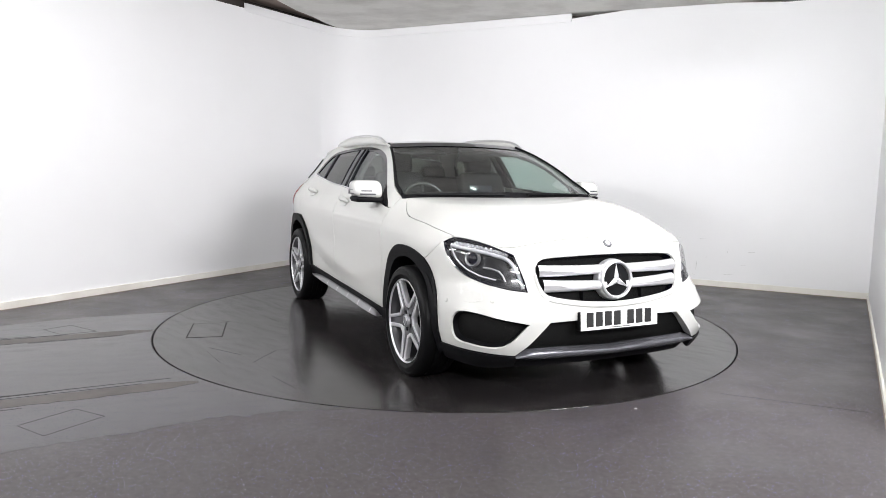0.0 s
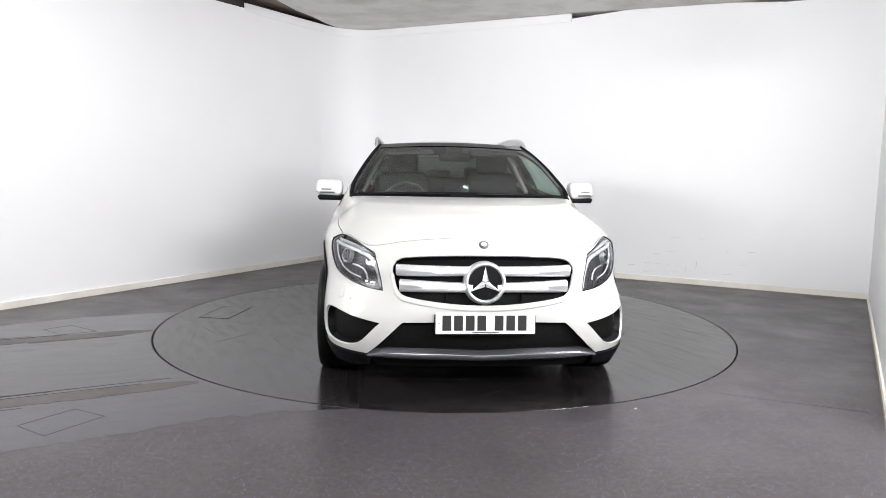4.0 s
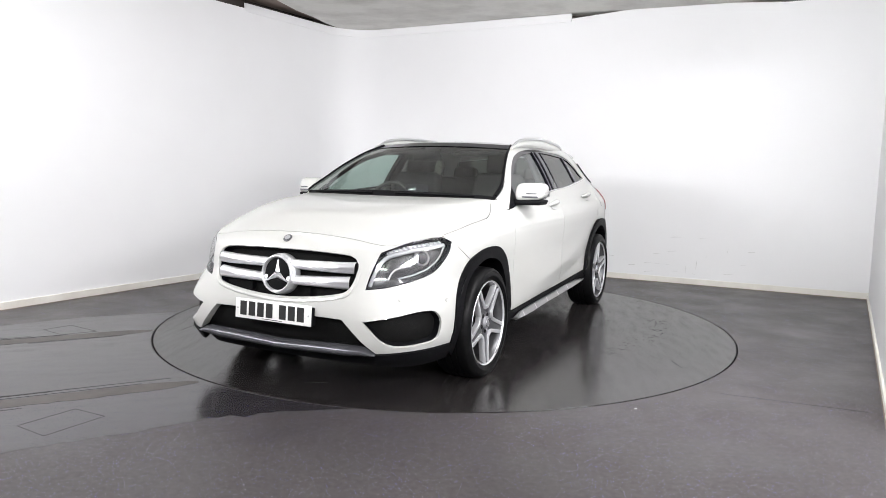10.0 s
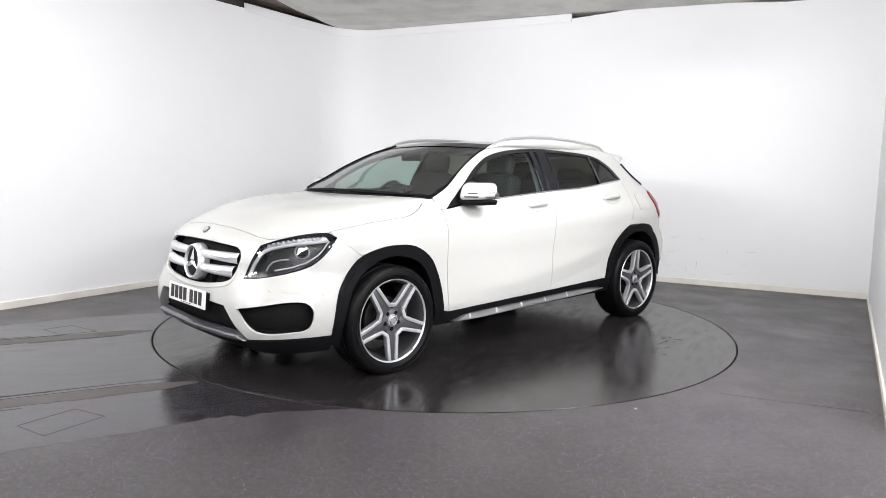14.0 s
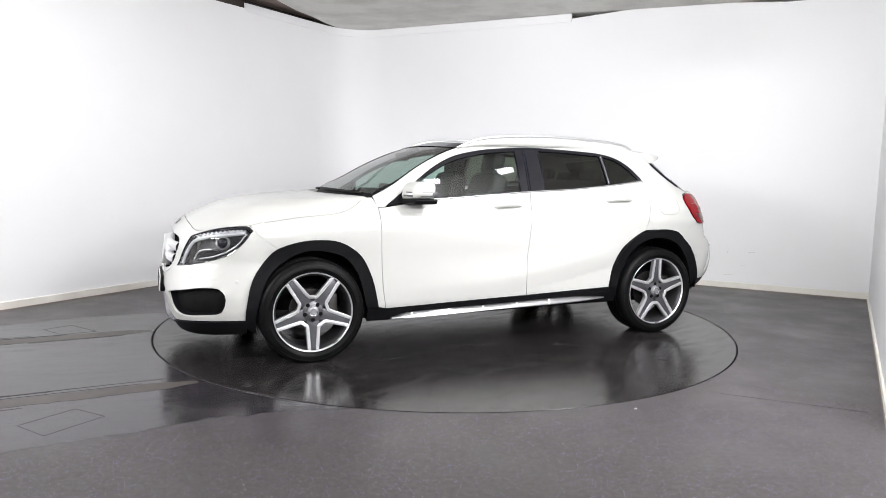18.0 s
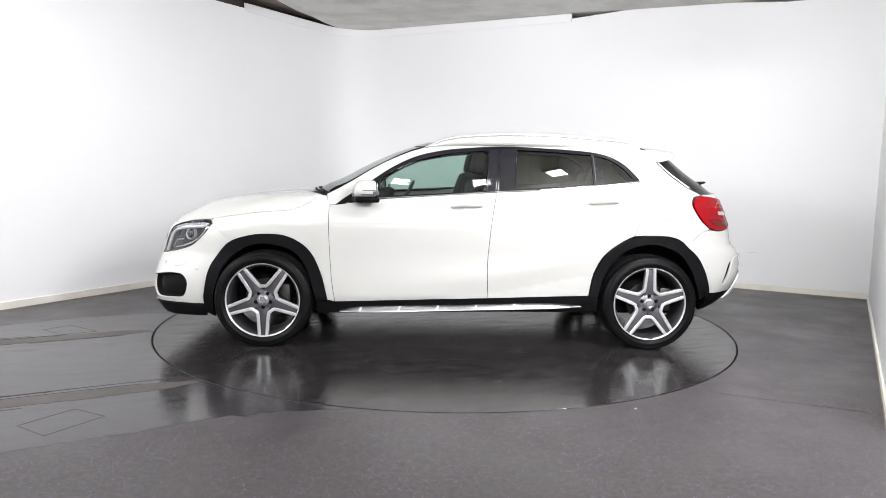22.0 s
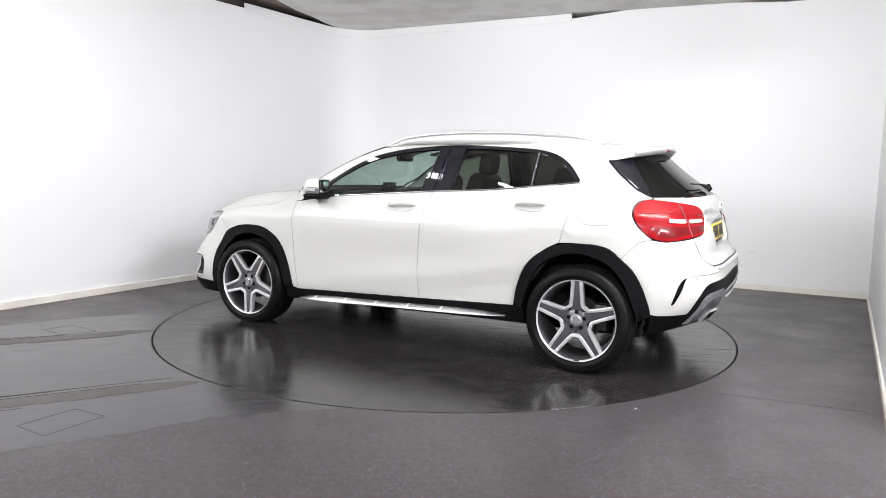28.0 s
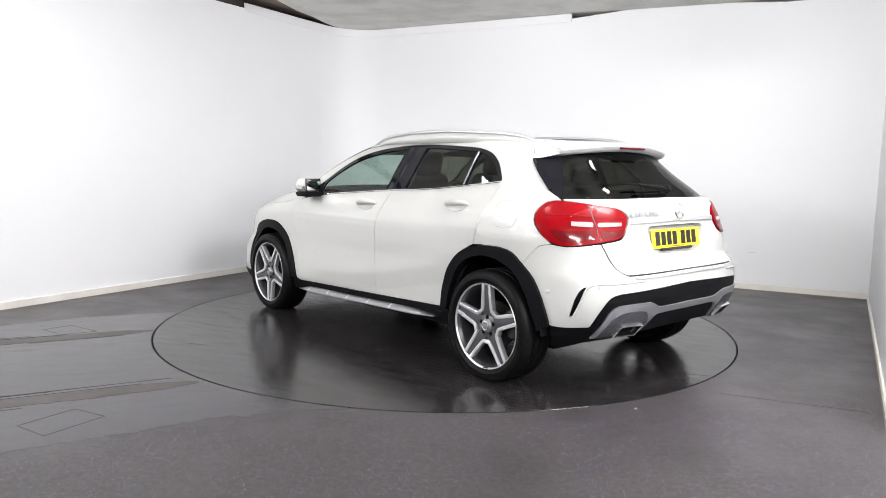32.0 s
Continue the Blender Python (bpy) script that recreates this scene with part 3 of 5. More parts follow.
def tail(z):
    return glide(z, [.2, .28, .36, .46, .56, .66, .70, .74, .84, .93, .97, 1.05, 1.12, 1.22, 1.33, 1.42, 1.5],
                 [-1.92, -2.02, -2.11, -2.175, -2.2, -2.19, -2.165, -2.125, -2.112, -2.082, -2.074, -2.055, -2.015, -1.88, -1.78, -1.68, -1.6])


def flank(z):
    return glide(z, [.16, .24, .31, .36, .50, .64, .76, .84, .90, .96, 1.02, 1.1, 1.2, 1.3, 1.38, 1.43, 1.5],
                 [.80, .845, .866, .878, .882, .886, .896, .899, .890, .866, .826, .782, .728, .668, .612, .565, .45])


S_FRONT, S_SIDE, S_REAR = 1.75, 2.0, 1.75
S_END = S_FRONT + S_SIDE + S_REAR
_U = np.linspace(0, 1, 65)


_Q = {}


def quarter(u, n):
    """Unit superellipse from (1, 0) to (0, 1): the point at the fraction u of its length."""
    key = round(n, 2)
    if key not in _Q:
        a = (1 - np.cos(_U * np.pi)) / 2 * np.pi / 2
        cx, cy = np.cos(a) ** (2 / n), np.sin(a) ** (2 / n)
        cx[-1] = 0.0
        t = np.concatenate([[0], np.cumsum(np.hypot(np.diff(cx), np.diff(cy)))])
        _Q[key] = (t / t[-1], cx, cy)
    t, cx, cy = _Q[key]
    return np.interp(u, t, cx), np.interp(u, t, cy)


_LEVEL = {}


def level(z):
    """Width, nose, tail and roundness at a height."""
    key = round(z, 4)
    if key not in _LEVEL:
        xf = max(float(nose(z)), 1.55)
        _LEVEL[key] = (float(flank(z)), xf, float(tail(z)), min(1.0, xf - .5),
                       float(glide(z, [.2, .4, .56, .64, .82, .88, .96, 1.08], [5.4, 5.3, 4.0, 3.35, 3.1, 2.7, 2.6, 2.6])),
                       float(glide(z, [.2, .5, .72, 1.0, 1.4], [4.5, 5.0, 4.6, 4.0, 3.6])))
    return _LEVEL[key]


def shoulder(x, z):
    """How far the wings draw in above the lamps."""
    u = min(max((x - .7) / .5, 0), 1)
    return 1 - float(np.interp(z, [.85, .9, .95, 1.02, 1.06], [0, .03, .08, .14, .18])) * u * u * (3 - 2 * u)


def hull(s, z):
    """Point of the left half at the way s round the body and the height z."""
    w, xf, xr, xc, nf, nr = level(z)
    w += .044 * math.exp(-((z - 1.0) / .11) ** 2) * min(max((s - S_FRONT - S_SIDE + .2) / .7, 0), 1)
    along = min(max((s - 2.0) / .6, 0), 1) * min(max((4.15 - s) / .5, 0), 1)
    if along:
        rise = z - float(np.interp(s, [2.0, 2.54, 2.77, 3.09, 3.28, 3.52, 3.72, 4.15], [.42, .439, .46, .511, .543, .595, .633, .71]))
        w += along * (.009 * math.exp(-(max(rise, 0) / .10) ** 2) - .12 * min(.012 * math.log(1 + math.exp(min(-rise / .012, 40))), .11) - .004)
    w += .003 * math.exp(-((z - .885) / .012) ** 2) * min(max((s - 1.2) / .4, 0), 1)
    if s < S_FRONT:
        cx, cy = quarter(s / S_FRONT, nf)
        x = xc + (xf - xc) * float(cx)
        return x, w * float(cy) * shoulder(x, z), z
    if s < S_FRONT + S_SIDE:
        x = xc - (1 + xc) * (s - S_FRONT) / S_SIDE
        return x, w * shoulder(x, z), z
    cx, cy = quarter(1 - (s - S_FRONT - S_SIDE) / S_REAR, nr)
    return -1.0 + (xr + 1.0) * float(cx), w * float(cy), z


def hull_normal(s, z, e=.004):
    a, b = np.array(hull(min(s + e, S_END), z)), np.array(hull(max(s - e, 0), z))
    c, d = np.array(hull(s, z + e)), np.array(hull(s, z - e))
    n = np.cross(a - b, c - d)
    return n / (np.linalg.norm(n) + 1e-12)


def wrap(s, z):
    """Point and normal of the hull; past the nose or the tail it goes on along the other half."""
    side = 1
    if s < 0:
        s, side = -s, -1
    if s > S_END:
        s, side = 2 * S_END - s, -1
    p, n = np.array(hull(s, z)), np.array(hull_normal(s, z))
    if s < 0.02 or s > S_END - 0.02:
        n[1] = 0
    p[1] *= side
    n[1] *= side
    return p, n / np.linalg.norm(n)


def sx(x, z):
    """The way round the hull at which it has this x."""
    lo, hi = 0.0, S_END
    for _ in range(26):
        mid = (lo + hi) / 2
        lo, hi = (mid, hi) if hull(mid, z)[0] > x else (lo, mid)
    return (lo + hi) / 2


def xz(points):
    return [(sx(p[0], p[1]), *p[1:]) for p in points]


def bonnet_z(x, y):
    lo, hi = 0.6, 1.079
    for _ in range(20):
        z = (lo + hi) / 2
        w, _, xr, xc, n, nr = level(z)
        xf = float(nose(z))
        xc = min(1.0, xf - 0.5)
        out = (max(x - xc, 0) / (xf - xc)) ** n + (abs(y) / (w * shoulder(x, z))) ** n
        lo, hi = (z, hi) if out < 1 else (lo, z)
    return (lo + hi) / 2


def bonnet_map(x, y):
    e = 0.012
    z = bonnet_z(x, y)
    n = Vector((-(bonnet_z(x + e, y) - bonnet_z(x - e, y)) / (2 * e), -(bonnet_z(x, y + e) - bonnet_z(x, y - e)) / (2 * e), 1))
    return (x, y, z), n.normalized()


car = tagged(new("car"), "white compact crossover car with black arches and alloy wheels", "car")
STEP = 0.045
mirror = (False, True)


def both(name, outline, mat, label="", holes=(), parent=None, **kw):
    """The same panel on the left and on the right flank."""
    return [sheet(name, outline, wrap, mat, parent or car, label, holes, flip=f, **kw) for f in mirror]


# outlines on the hull: way round the body (metres from the nose) and height
HEADLAMP = curve([(0.615, 0.61, 1), (0.645, 0.715), (0.672, 0.800, 1), (0.80, 0.845), (0.93, 0.867), (1.035, 0.870), (1.10, 0.846, 1),
                  (1.085, 0.78), (1.01, 0.695), (0.88, 0.65), (0.74, 0.622)], 0.03)
GRILLE = curve([(-0.555, 0.74), (-0.50, 0.782), (-0.25, 0.797), (0, 0.80), (0.25, 0.797), (0.50, 0.782), (0.555, 0.74), (0.545, 0.66), (0.49, 0.595),
                (0.25, 0.558), (0, 0.545), (-0.25, 0.558), (-0.49, 0.595), (-0.545, 0.66)], 0.04)
FOG = curve([(0.605, 0.450, 1), (0.80, 0.482), (0.92, 0.499), (1.02, 0.49), (1.062, 0.43), (1.035, 0.342), (0.96, 0.326), (0.755, 0.330)], 0.03)


def mirrored(loop):
    return [(-a, b) for a, b in loop][::-1]


def bead(pts, radius, lift, f=False, flat=1.0, step=0.03):
    """A bar that follows a line on the hull."""
    out = []
    for a, b in curve(pts, step, closed=False):
        p, n = wrap(a, b)
        p = p + n * lift
        out.append((p[0], -p[1] if f else p[1], p[2]))
    return tube(out, radius, 8, flat=flat)


# bumper and nose, white
low = xz([(1.512, 0.732, 1), (1.545, 0.712), (1.645, 0.584), (1.697, 0.422), (1.708, 0.284, 1)]) + [(1.15, 0.290), (0.906, 0.293), (0.69, 0.282, 1), (0.60, 0.345), (0.475, 0.455, 1)]
top = [(0.24, 0.879), (0.475, 0.862), (0.62, 0.841), (0.72, 0.833), (0.80, 0.8485), (0.93, 0.8705), (1.035, 0.8735), (1.105, 0.850, 1)]
half = [(0, 0.884)] + top + low + [(0, 0.463)]
line = curve(half[:-1] + [(0, 0.463), ], 0.04, closed=False)
front = [p for p in line if p[0] > 1e-6]
outline = [(0, 0.884)] + front + [(0, 0.463)] + [(-a, b) for a, b in front][::-1]
sheet("front_bumper", outline, wrap, PAINT, car, "white painted bumper", [HEADLAMP, mirrored(HEADLAMP), GRILLE, FOG, mirrored(FOG)], step=STEP)

# filler behind the joint of bumper and wing
for f in mirror:
    part("panel_joint", bead([(1.098, 0.852)] + xz([(1.512, 0.732)]), 0.005, -0.0065, f), PAINT, car)

# black skirts and silver lip below it
for f in mirror:
    sheet("bumper_skirt", curve([(0.675, 0.278, 1), (0.906, 0.289), (1.15, 0.286)] + xz([(1.702, 0.279, 1), (1.70, 0.205, 1)]) + [(0.85, 0.206), (0.69, 0.222, 1)], 0.05), wrap, BLACK, car, "matt black lower skirt", flip=f, step=0.04, lift=0.010, flange=0.04)
lip_rows = []
for a in np.linspace(-0.685, 0.685, 49):
    top_z = float(glide(abs(a), [0, 0.45, 0.575, 0.685], [0.283, 0.299, 0.300, 0.281]))
    low_z = float(glide(abs(a), [0, 0.5, 0.685], [0.238, 0.252, 0.270]))
    row = []
    for k in range(11):
        u = k / 10
        p, n = wrap(a, top_z + (low_z - top_z) * (1 - math.cos(math.pi * u)) / 2)
        row.append(p + n * (-0.035 if k == 0 else (0.022 * math.sin(math.pi * u) ** 0.7 - 0.02 * u * u)))
    lip_rows.append(row)
loft("splitter", lip_rows, LIP, car, "satin silver lip", sharp=50)
sheet("lower_valance", curve([(-0.68, 0.24, 1), (0, 0.24), (0.68, 0.24, 1), (0.66, 0.185, 1), (0, 0.175), (-0.66, 0.185, 1)], 0.06), wrap, BLACK, car, step=0.08, lift=-0.02)

# wings, doors, sides
ARCH_F = [(1.704, 0.24), (1.697, 0.422), (1.645, 0.584), (1.542, 0.715), (1.42, 0.768), (1.279, 0.788), (1.12, 0.771), (0.981, 0.679), (0.902, 0.522), (0.856, 0.331)]
ARCH_R = [(-0.978, 0.376), (-1.007, 0.529), (-1.081, 0.668), (-1.208, 0.768), (-1.396, 0.809), (-1.590, 0.786), (-1.731, 0.664), (-1.812, 0.51), (-1.838, 0.40)]
SEAM = [(1.58, 0.892), (1.38, 0.922), (1.244, 0.935), (1.115, 0.948), (1.05, 0.968), (0.99, 0.997), (0.95, 1.03)]
wing = [(1.1085, 0.8490, 1)] + xz([(1.508, 0.7355, 1)] + ARCH_F[4:] + [(0.856, 0.331, 1), (0.807, 0.318, 1), (0.830, 0.481), (0.845, 0.76), (0.849, 0.985, 1), (0.875, 1.05, 1), (0.938, 1.05, 1)]) \
    + xz(SEAM[::-1]) + [(1.043, 0.8765, 1)]
both("front_wing", curve(wing, 0.04), PAINT, step=STEP)
door_f = xz([(0.8035, 0.318, 1), (0.8265, 0.481), (0.8415, 0.76), (0.8455, 0.985, 1), (0.804, 0.988, 1), (0.517, 1.028), (0.122, 1.057), (-0.316, 1.088, 1),
             (-0.278, 0.902), (-0.259, 0.706), (-0.251, 0.547), (-0.262, 0.352, 1)])
doors_f = both("front_door", curve(door_f, 0.04), PAINT, step=0.02)
door_r = xz([(-0.266, 0.352, 1), (-0.255, 0.547), (-0.263, 0.706), (-0.282, 0.902), (-0.320, 1.089, 1), (-0.697, 1.108), (-1.005, 1.136), (-1.342, 1.174, 1),
             (-1.340, 1.10), (-1.323, 0.981), (-1.275, 0.806, 1), (-1.20, 0.770), (-1.071, 0.670), (-0.999, 0.531), (-0.972, 0.378, 1)])
doors_r = both("rear_door", curve(door_r, 0.04), PAINT, step=0.02)
DLO_TOP = [(0.75, 1.035), (0.60, 1.135), (0.42, 1.256), (0.255, 1.335), (0.095, 1.375), (-0.064, 1.398), (-0.382, 1.419), (-0.697, 1.409), (-1.012, 1.388), (-1.155, 1.354), (-1.262, 1.288), (-1.340, 1.200)]


def pillar_x(z):
    return float(glide(z, [1.04, 1.10, 1.132, 1.255, 1.358, 1.408, 1.435], [.90, .815, .735, .533, .330, .170, .08]))


TAIL = curve([(4.42, 1.015), (4.455, 1.062), (4.52, 1.079), (4.74, 1.060), (4.905, 1.038), (4.975, 0.995), (4.962, 0.937), (4.915, 0.888), (4.76, 0.864), (4.575, 0.845), (4.49, 0.868), (4.44, 0.94)], 0.03)
side = xz([(-1.278, 0.806, 1), (-1.388, 0.809), (-1.578, 0.786), (-1.66, 0.73, 1)]) + [(4.43, 0.835), (4.50, 0.850, 1), (4.44, 0.92), (4.408, 1.015), (4.45, 1.075), (4.535, 1.09, 1)] \
    + xz([(-1.715, 1.128, 1), (-1.588, 1.225), (-1.492, 1.318, 1), (-1.46, 1.372), (-1.44, 1.405, 1), (-1.2, 1.428), (-0.7, 1.44), (-0.2, 1.44), (0.06, 1.435, 1)]) \
    + xz([(pillar_x(z), z) for z in (1.408, 1.358, 1.255, 1.132)]) + xz([(0.87, 1.06, 1), (0.853, 0.99, 1), (0.806, 0.992, 1)]) + xz(DLO_TOP) + xz([(-1.3455, 1.178, 1), (-1.3430, 1.10), (-1.3260, 0.981)])
both("body_side", curve(side, 0.04), PAINT, step=STEP)

# glazing of the flank: black surround with panes
surround = xz([(0.802, 0.993, 1)] + DLO_TOP + [(-1.348, 1.178, 1), (-1.005, 1.140), (-0.697, 1.112), (-0.318, 1.093), (0.122, 1.061), (0.517, 1.033)])
PANE_F = curve(xz([(0.585, 1.045, 1), (0.575, 1.12), (0.42, 1.226), (0.25, 1.306), (0.09, 1.346), (-0.06, 1.372), (-0.275, 1.389, 1), (-0.245, 1.094, 1), (0.122, 1.073)]), 0.05)
PANE_R = curve(xz([(-0.455, 1.113, 1), (-0.48, 1.395, 1), (-0.697, 1.388), (-1.012, 1.366, 1), (-1.012, 1.150, 1), (-0.697, 1.122)]), 0.05)
PANE_Q = curve(xz([(-1.040, 1.152, 1), (-1.040, 1.362, 1), (-1.145, 1.334), (-1.240, 1.270), (-1.310, 1.192, 1)]), 0.05)
both("window_surround", curve(surround, 0.04), PILLAR, "gloss black window frame", holes=[PANE_F, PANE_R, PANE_Q], step=0.06, lift=-0.004)
for nm, pane, mat, lab in (("front_door_window", PANE_F, CLEAR, "clear green-tinted glass"), ("rear_door_window", PANE_R, PRIVACY, "dark privacy glass"), ("quarter_window", PANE_Q, PRIVACY, "dark privacy glass")):
    for ob in both(nm, pane, mat, lab, step=0.06, lift=-0.010, flange=0):
        ob.visible_shadow = False


def strip(name, pts, width, mat, label="", lift=0.004, n=3):
    """A thin bead along a line on the hull."""
    obs = []
    for f in mirror:
        line3 = []
        for s, z in curve(pts, 0.05, closed=False):
            p, nn = wrap(s, z)
            p = p + nn * lift
            line3.append((p[0], -p[1] if f else p[1], p[2]))
        obs.append(part(name, tube(line3, width, 8), mat, car, label))
    return obs


strip("belt_moulding", xz([(0.58, 1.030), (0.122, 1.0605), (-0.318, 1.092), (-0.697, 1.111), (-1.005, 1.139), (-1.345, 1.176)]), 0.005, CHROME, "thin chrome strip")

strip("window_divider", xz([(-1.026, 1.151), (-1.026, 1.26), (-1.026, 1.364)]), 0.0055, LIP, "satin grey divider bar", lift=-0.002)
for xa, xb in ((-0.250, -0.279), (-0.314, -0.345), (-0.330, -0.361), (-0.448, -0.474)):
    strip("pillar_edge", xz([(xa, 1.100), (xa * 0.45 + xb * 0.55, 1.26), (xb, 1.394)]), 0.005, GLOSS, lift=-0.003)
# arch mouldings, sill
for nm, arch, inner in (("front_arch_moulding", ARCH_F, [(0.935, 0.325), (1.0, 0.56), (1.10, 0.678), (1.28, 0.722), (1.421, 0.690), (1.55, 0.590), (1.625, 0.42), (1.64, 0.20)]),
                        ("rear_arch_moulding", ARCH_R, [(-1.765, 0.36), (-1.735, 0.46), (-1.668, 0.604), (-1.564, 0.706), (-1.41, 0.749), (-1.259, 0.723), (-1.148, 0.65), (-1.062, 0.492), (-1.035, 0.372)])):
    a = [(p[0], p[1], 1) if i in (0, len(arch) - 1) else p for i, p in enumerate(arch)]
    b = [(p[0], p[1], 1) if i in (0, len(inner) - 1) else p for i, p in enumerate(inner)]
    both(nm, curve(xz(a + b), 0.04), BLACK, "matt black plastic wheel arch trim", step=0.05, lift=0.010 if arch is ARCH_F else 0.020, flange=0.045)
both("sill", curve(xz([(0.93, 0.325, 1), (0.80, 0.315), (-0.26, 0.349), (-0.97, 0.374), (-1.04, 0.372, 1), (-1.04, 0.262, 1), (-0.5, 0.256), (0.5, 0.238), (0.93, 0.235, 1)]), 0.05), BLACK, "matt black sill", step=0.06, lift=0.004, flange=0.05)
STEPMETAL = material("bright_brushed_step", (0.37, 0.37, 0.38), 0.30, metal=0.92, grain=0.25, scale=90)
for f in mirror:
    ledge_rows = []
    for x in np.linspace(0.77, -0.92, 45):
        up = float(glide(-x, [-0.77, -0.64, 0.0, 0.7, 0.92], [0.256, 0.282, 0.298, 0.318, 0.304]))
        dn = float(glide(-x, [-0.77, -0.6, 0.0, 0.7, 0.92], [0.254, 0.250, 0.266, 0.286, 0.302]))
        y = hull(sx(x, 0.315), 0.315)[1]
        ledge_rows.append([(x, y + o, z) for o, z in ((0.0, up), (0.012, up - 0.002), (0.024, (up + dn) / 2 + 0.002), (0.034, dn + 0.004), (0.035, dn), (0.028, dn - 0.005), (-0.02, dn - 0.006))])
    loft("sill_step", ledge_rows, STEPMETAL, car, "brushed silver running board strip", flip=f)

# bonnet
edge = [bn for bn in curve([(0, 0.884)] + top[:-1] + [(1.043, 0.8765, 1)] + xz(SEAM), 0.04, closed=False)]
rim = [hull(s, z)[:2] for s, z in edge]
rim = [(p[0] - 0.0035 if i < 2 else p[0] - 0.0035 * (b[1] - a[1]) / math.dist(a, b), p[1] - 0.0035 * (a[0] - b[0]) / math.dist(a, b) if i else p[1])
       for i, (p, a, b) in enumerate(zip(rim, rim[:1] + rim[:-1], rim[1:] + rim[-1:]))]
rear = [(1.10 - 0.35 * y * y, y) for y in np.linspace(rim[-1][1] - 0.012, 0, 14)]
right = rim[1:] + rear
outline = right + [(a, -b) for a, b in right[::-1][1:]] + [(rim[0][0], 0)]
sheet("bonnet", outline, bonnet_map, PAINT, car, step=0.03, flange=0.02)

# windscreen and its pillars
def screen(edge, z0, z1, bulge0, bulge1, rows=14, cols=21, rise=0.02, rise1=None, power=2.0):
    """Glass between two mirrored edge lines edge(z) -> x, y, bowed outward."""
    out = []
    for i in range(rows):
        u = i / (rows - 1)
        z = z0 + (z1 - z0) * u
        x, y0 = edge(z)
        bulge, up = bulge0 + (bulge1 - bulge0) * u, rise + ((rise1 if rise1 is not None else rise) - rise) * u
        out.append([(x + bulge * (1 - abs(v) ** power), y0 * v, z + up * (1 - v * v)) for v in np.linspace(1, -1, cols)])
    return out


def screen_edge(z):
    zs = [1.03, 1.069, 1.15, 1.245, 1.32, 1.405, 1.432]
    return float(glide(z, zs, [.93, .85, .68, .50, .33, .12, .05])), float(glide(z, zs, [.752, .736, .700, .660, .615, .560, .546]))


def glass_edge(z):
    x, y = screen_edge(z)
    p = hull(sx(pillar_x(z), z), z)
    return x + 0.7 * (p[0] - x), y + 0.7 * (p[1] - y)


ws = screen(glass_edge, 1.045, 1.428, 0.145, 0.08)
loft("windscreen", ws[1:][::-1], SCREEN, car, "raked clear windscreen", thick=0.0).visible_shadow = False
loft("screen_edge_band", [[Vector(p) + Vector((0.003, 0, 0.004)) for p in r] for r in ws[-2:]], GLOSS, car, "black glass edge")
for f in mirror:
    seal = []
    for r in ws:
        z = r[0][2]
        p = hull(sx(pillar_x(z), z), z)
        seal.append([Vector(r[0]).lerp(Vector(r[1]), 0.2) + Vector((0.003, 0, 0.003)), Vector(r[0]) + Vector((0.003, 0, 0.003)), Vector((p[0] - 0.006, p[1] - 0.004, p[2]))])
    part("screen_seal", tube([(r[0][0] + 0.005, -r[0][1] if f else r[0][1], r[0][2] + 0.005) for r in ws[1:]], 0.008, 8), BLACK, car, "black rubber seal along the windscreen")
    loft("pillar_seal", seal, BLACK, car, "black windscreen seal", flip=f)

cowl = []
for k in range(4):
    u = k / 3
    row = []
    for j in range(21):
        v = 1 - j / 10
        y = v * (0.70 + 0.06 * (1 - u))
        a = Vector((1.115 - 0.35 * y * y, y, bonnet_z(max(1.115 - 0.35 * y * y, 0.9), y) - 0.012))
        row.append(a.lerp(Vector(ws[1][j]), u) - Vector((0, 0, 0.03 * math.sin(math.pi * u))))
    cowl.append(row)
loft("scuttle", cowl, BLACK, car, "black plastic scuttle panel")

# roof
def roof_z(x, y):
    zr = float(glide(x, [-1.75, -1.5, -1.1, -0.7, -0.3, 0.0, 0.25], [1.392, 1.428, 1.462, 1.480, 1.478, 1.462, 1.425]))
    ze = float(glide(x, [-1.75, -1.44, -1.2, -0.7, -0.2, 0.1, 0.25], [1.375, 1.400, 1.426, 1.438, 1.438, 1.430, 1.415]))
    return ze + (zr - ze) * (1 - min(1, abs(y) / 0.56) ** 2)


def roof_rows(x0, x1, n, bow0=0.0, bow1=0.0, lift=0.0, wid=None, m=19):
    out = []
    for i in range(n):
        u = i / (n - 1)
        row = []
        for j in range(m):
            v = 1 - 2 * j / (m - 1)
            x = x0 + (x1 - x0) * u + (bow0 * (1 - u) + bow1 * u) * (1 - v * v)
            z = roof_z(x, 0)
            ye = wid if wid else hull(sx(x, 1.43), 1.43)[1] - 0.002
            row.append((x, ye * v, roof_z(x, ye * v) + lift))
        out.append(row)
    return out


loft("glass_roof", roof_rows(0.085, -0.92, 16, 0.115, -0.02)[::-1], GLOSS, car, "black panoramic glass roof", thick=0.02)
loft("roof_panel", roof_rows(-0.926, -1.46, 10, -0.02, -0.10)[::-1], PAINT, car, thick=0.02)
# tailgate glass
def hatch_x(z):
    return float(glide(z, [1.10, 1.128, 1.225, 1.318, 1.40], [-1.747, -1.717, -1.592, -1.496, -1.42]))


def hatch_edge(z):
    x = hatch_x(z)
    return x, hull(sx(x, z), z)[1] - 0.006


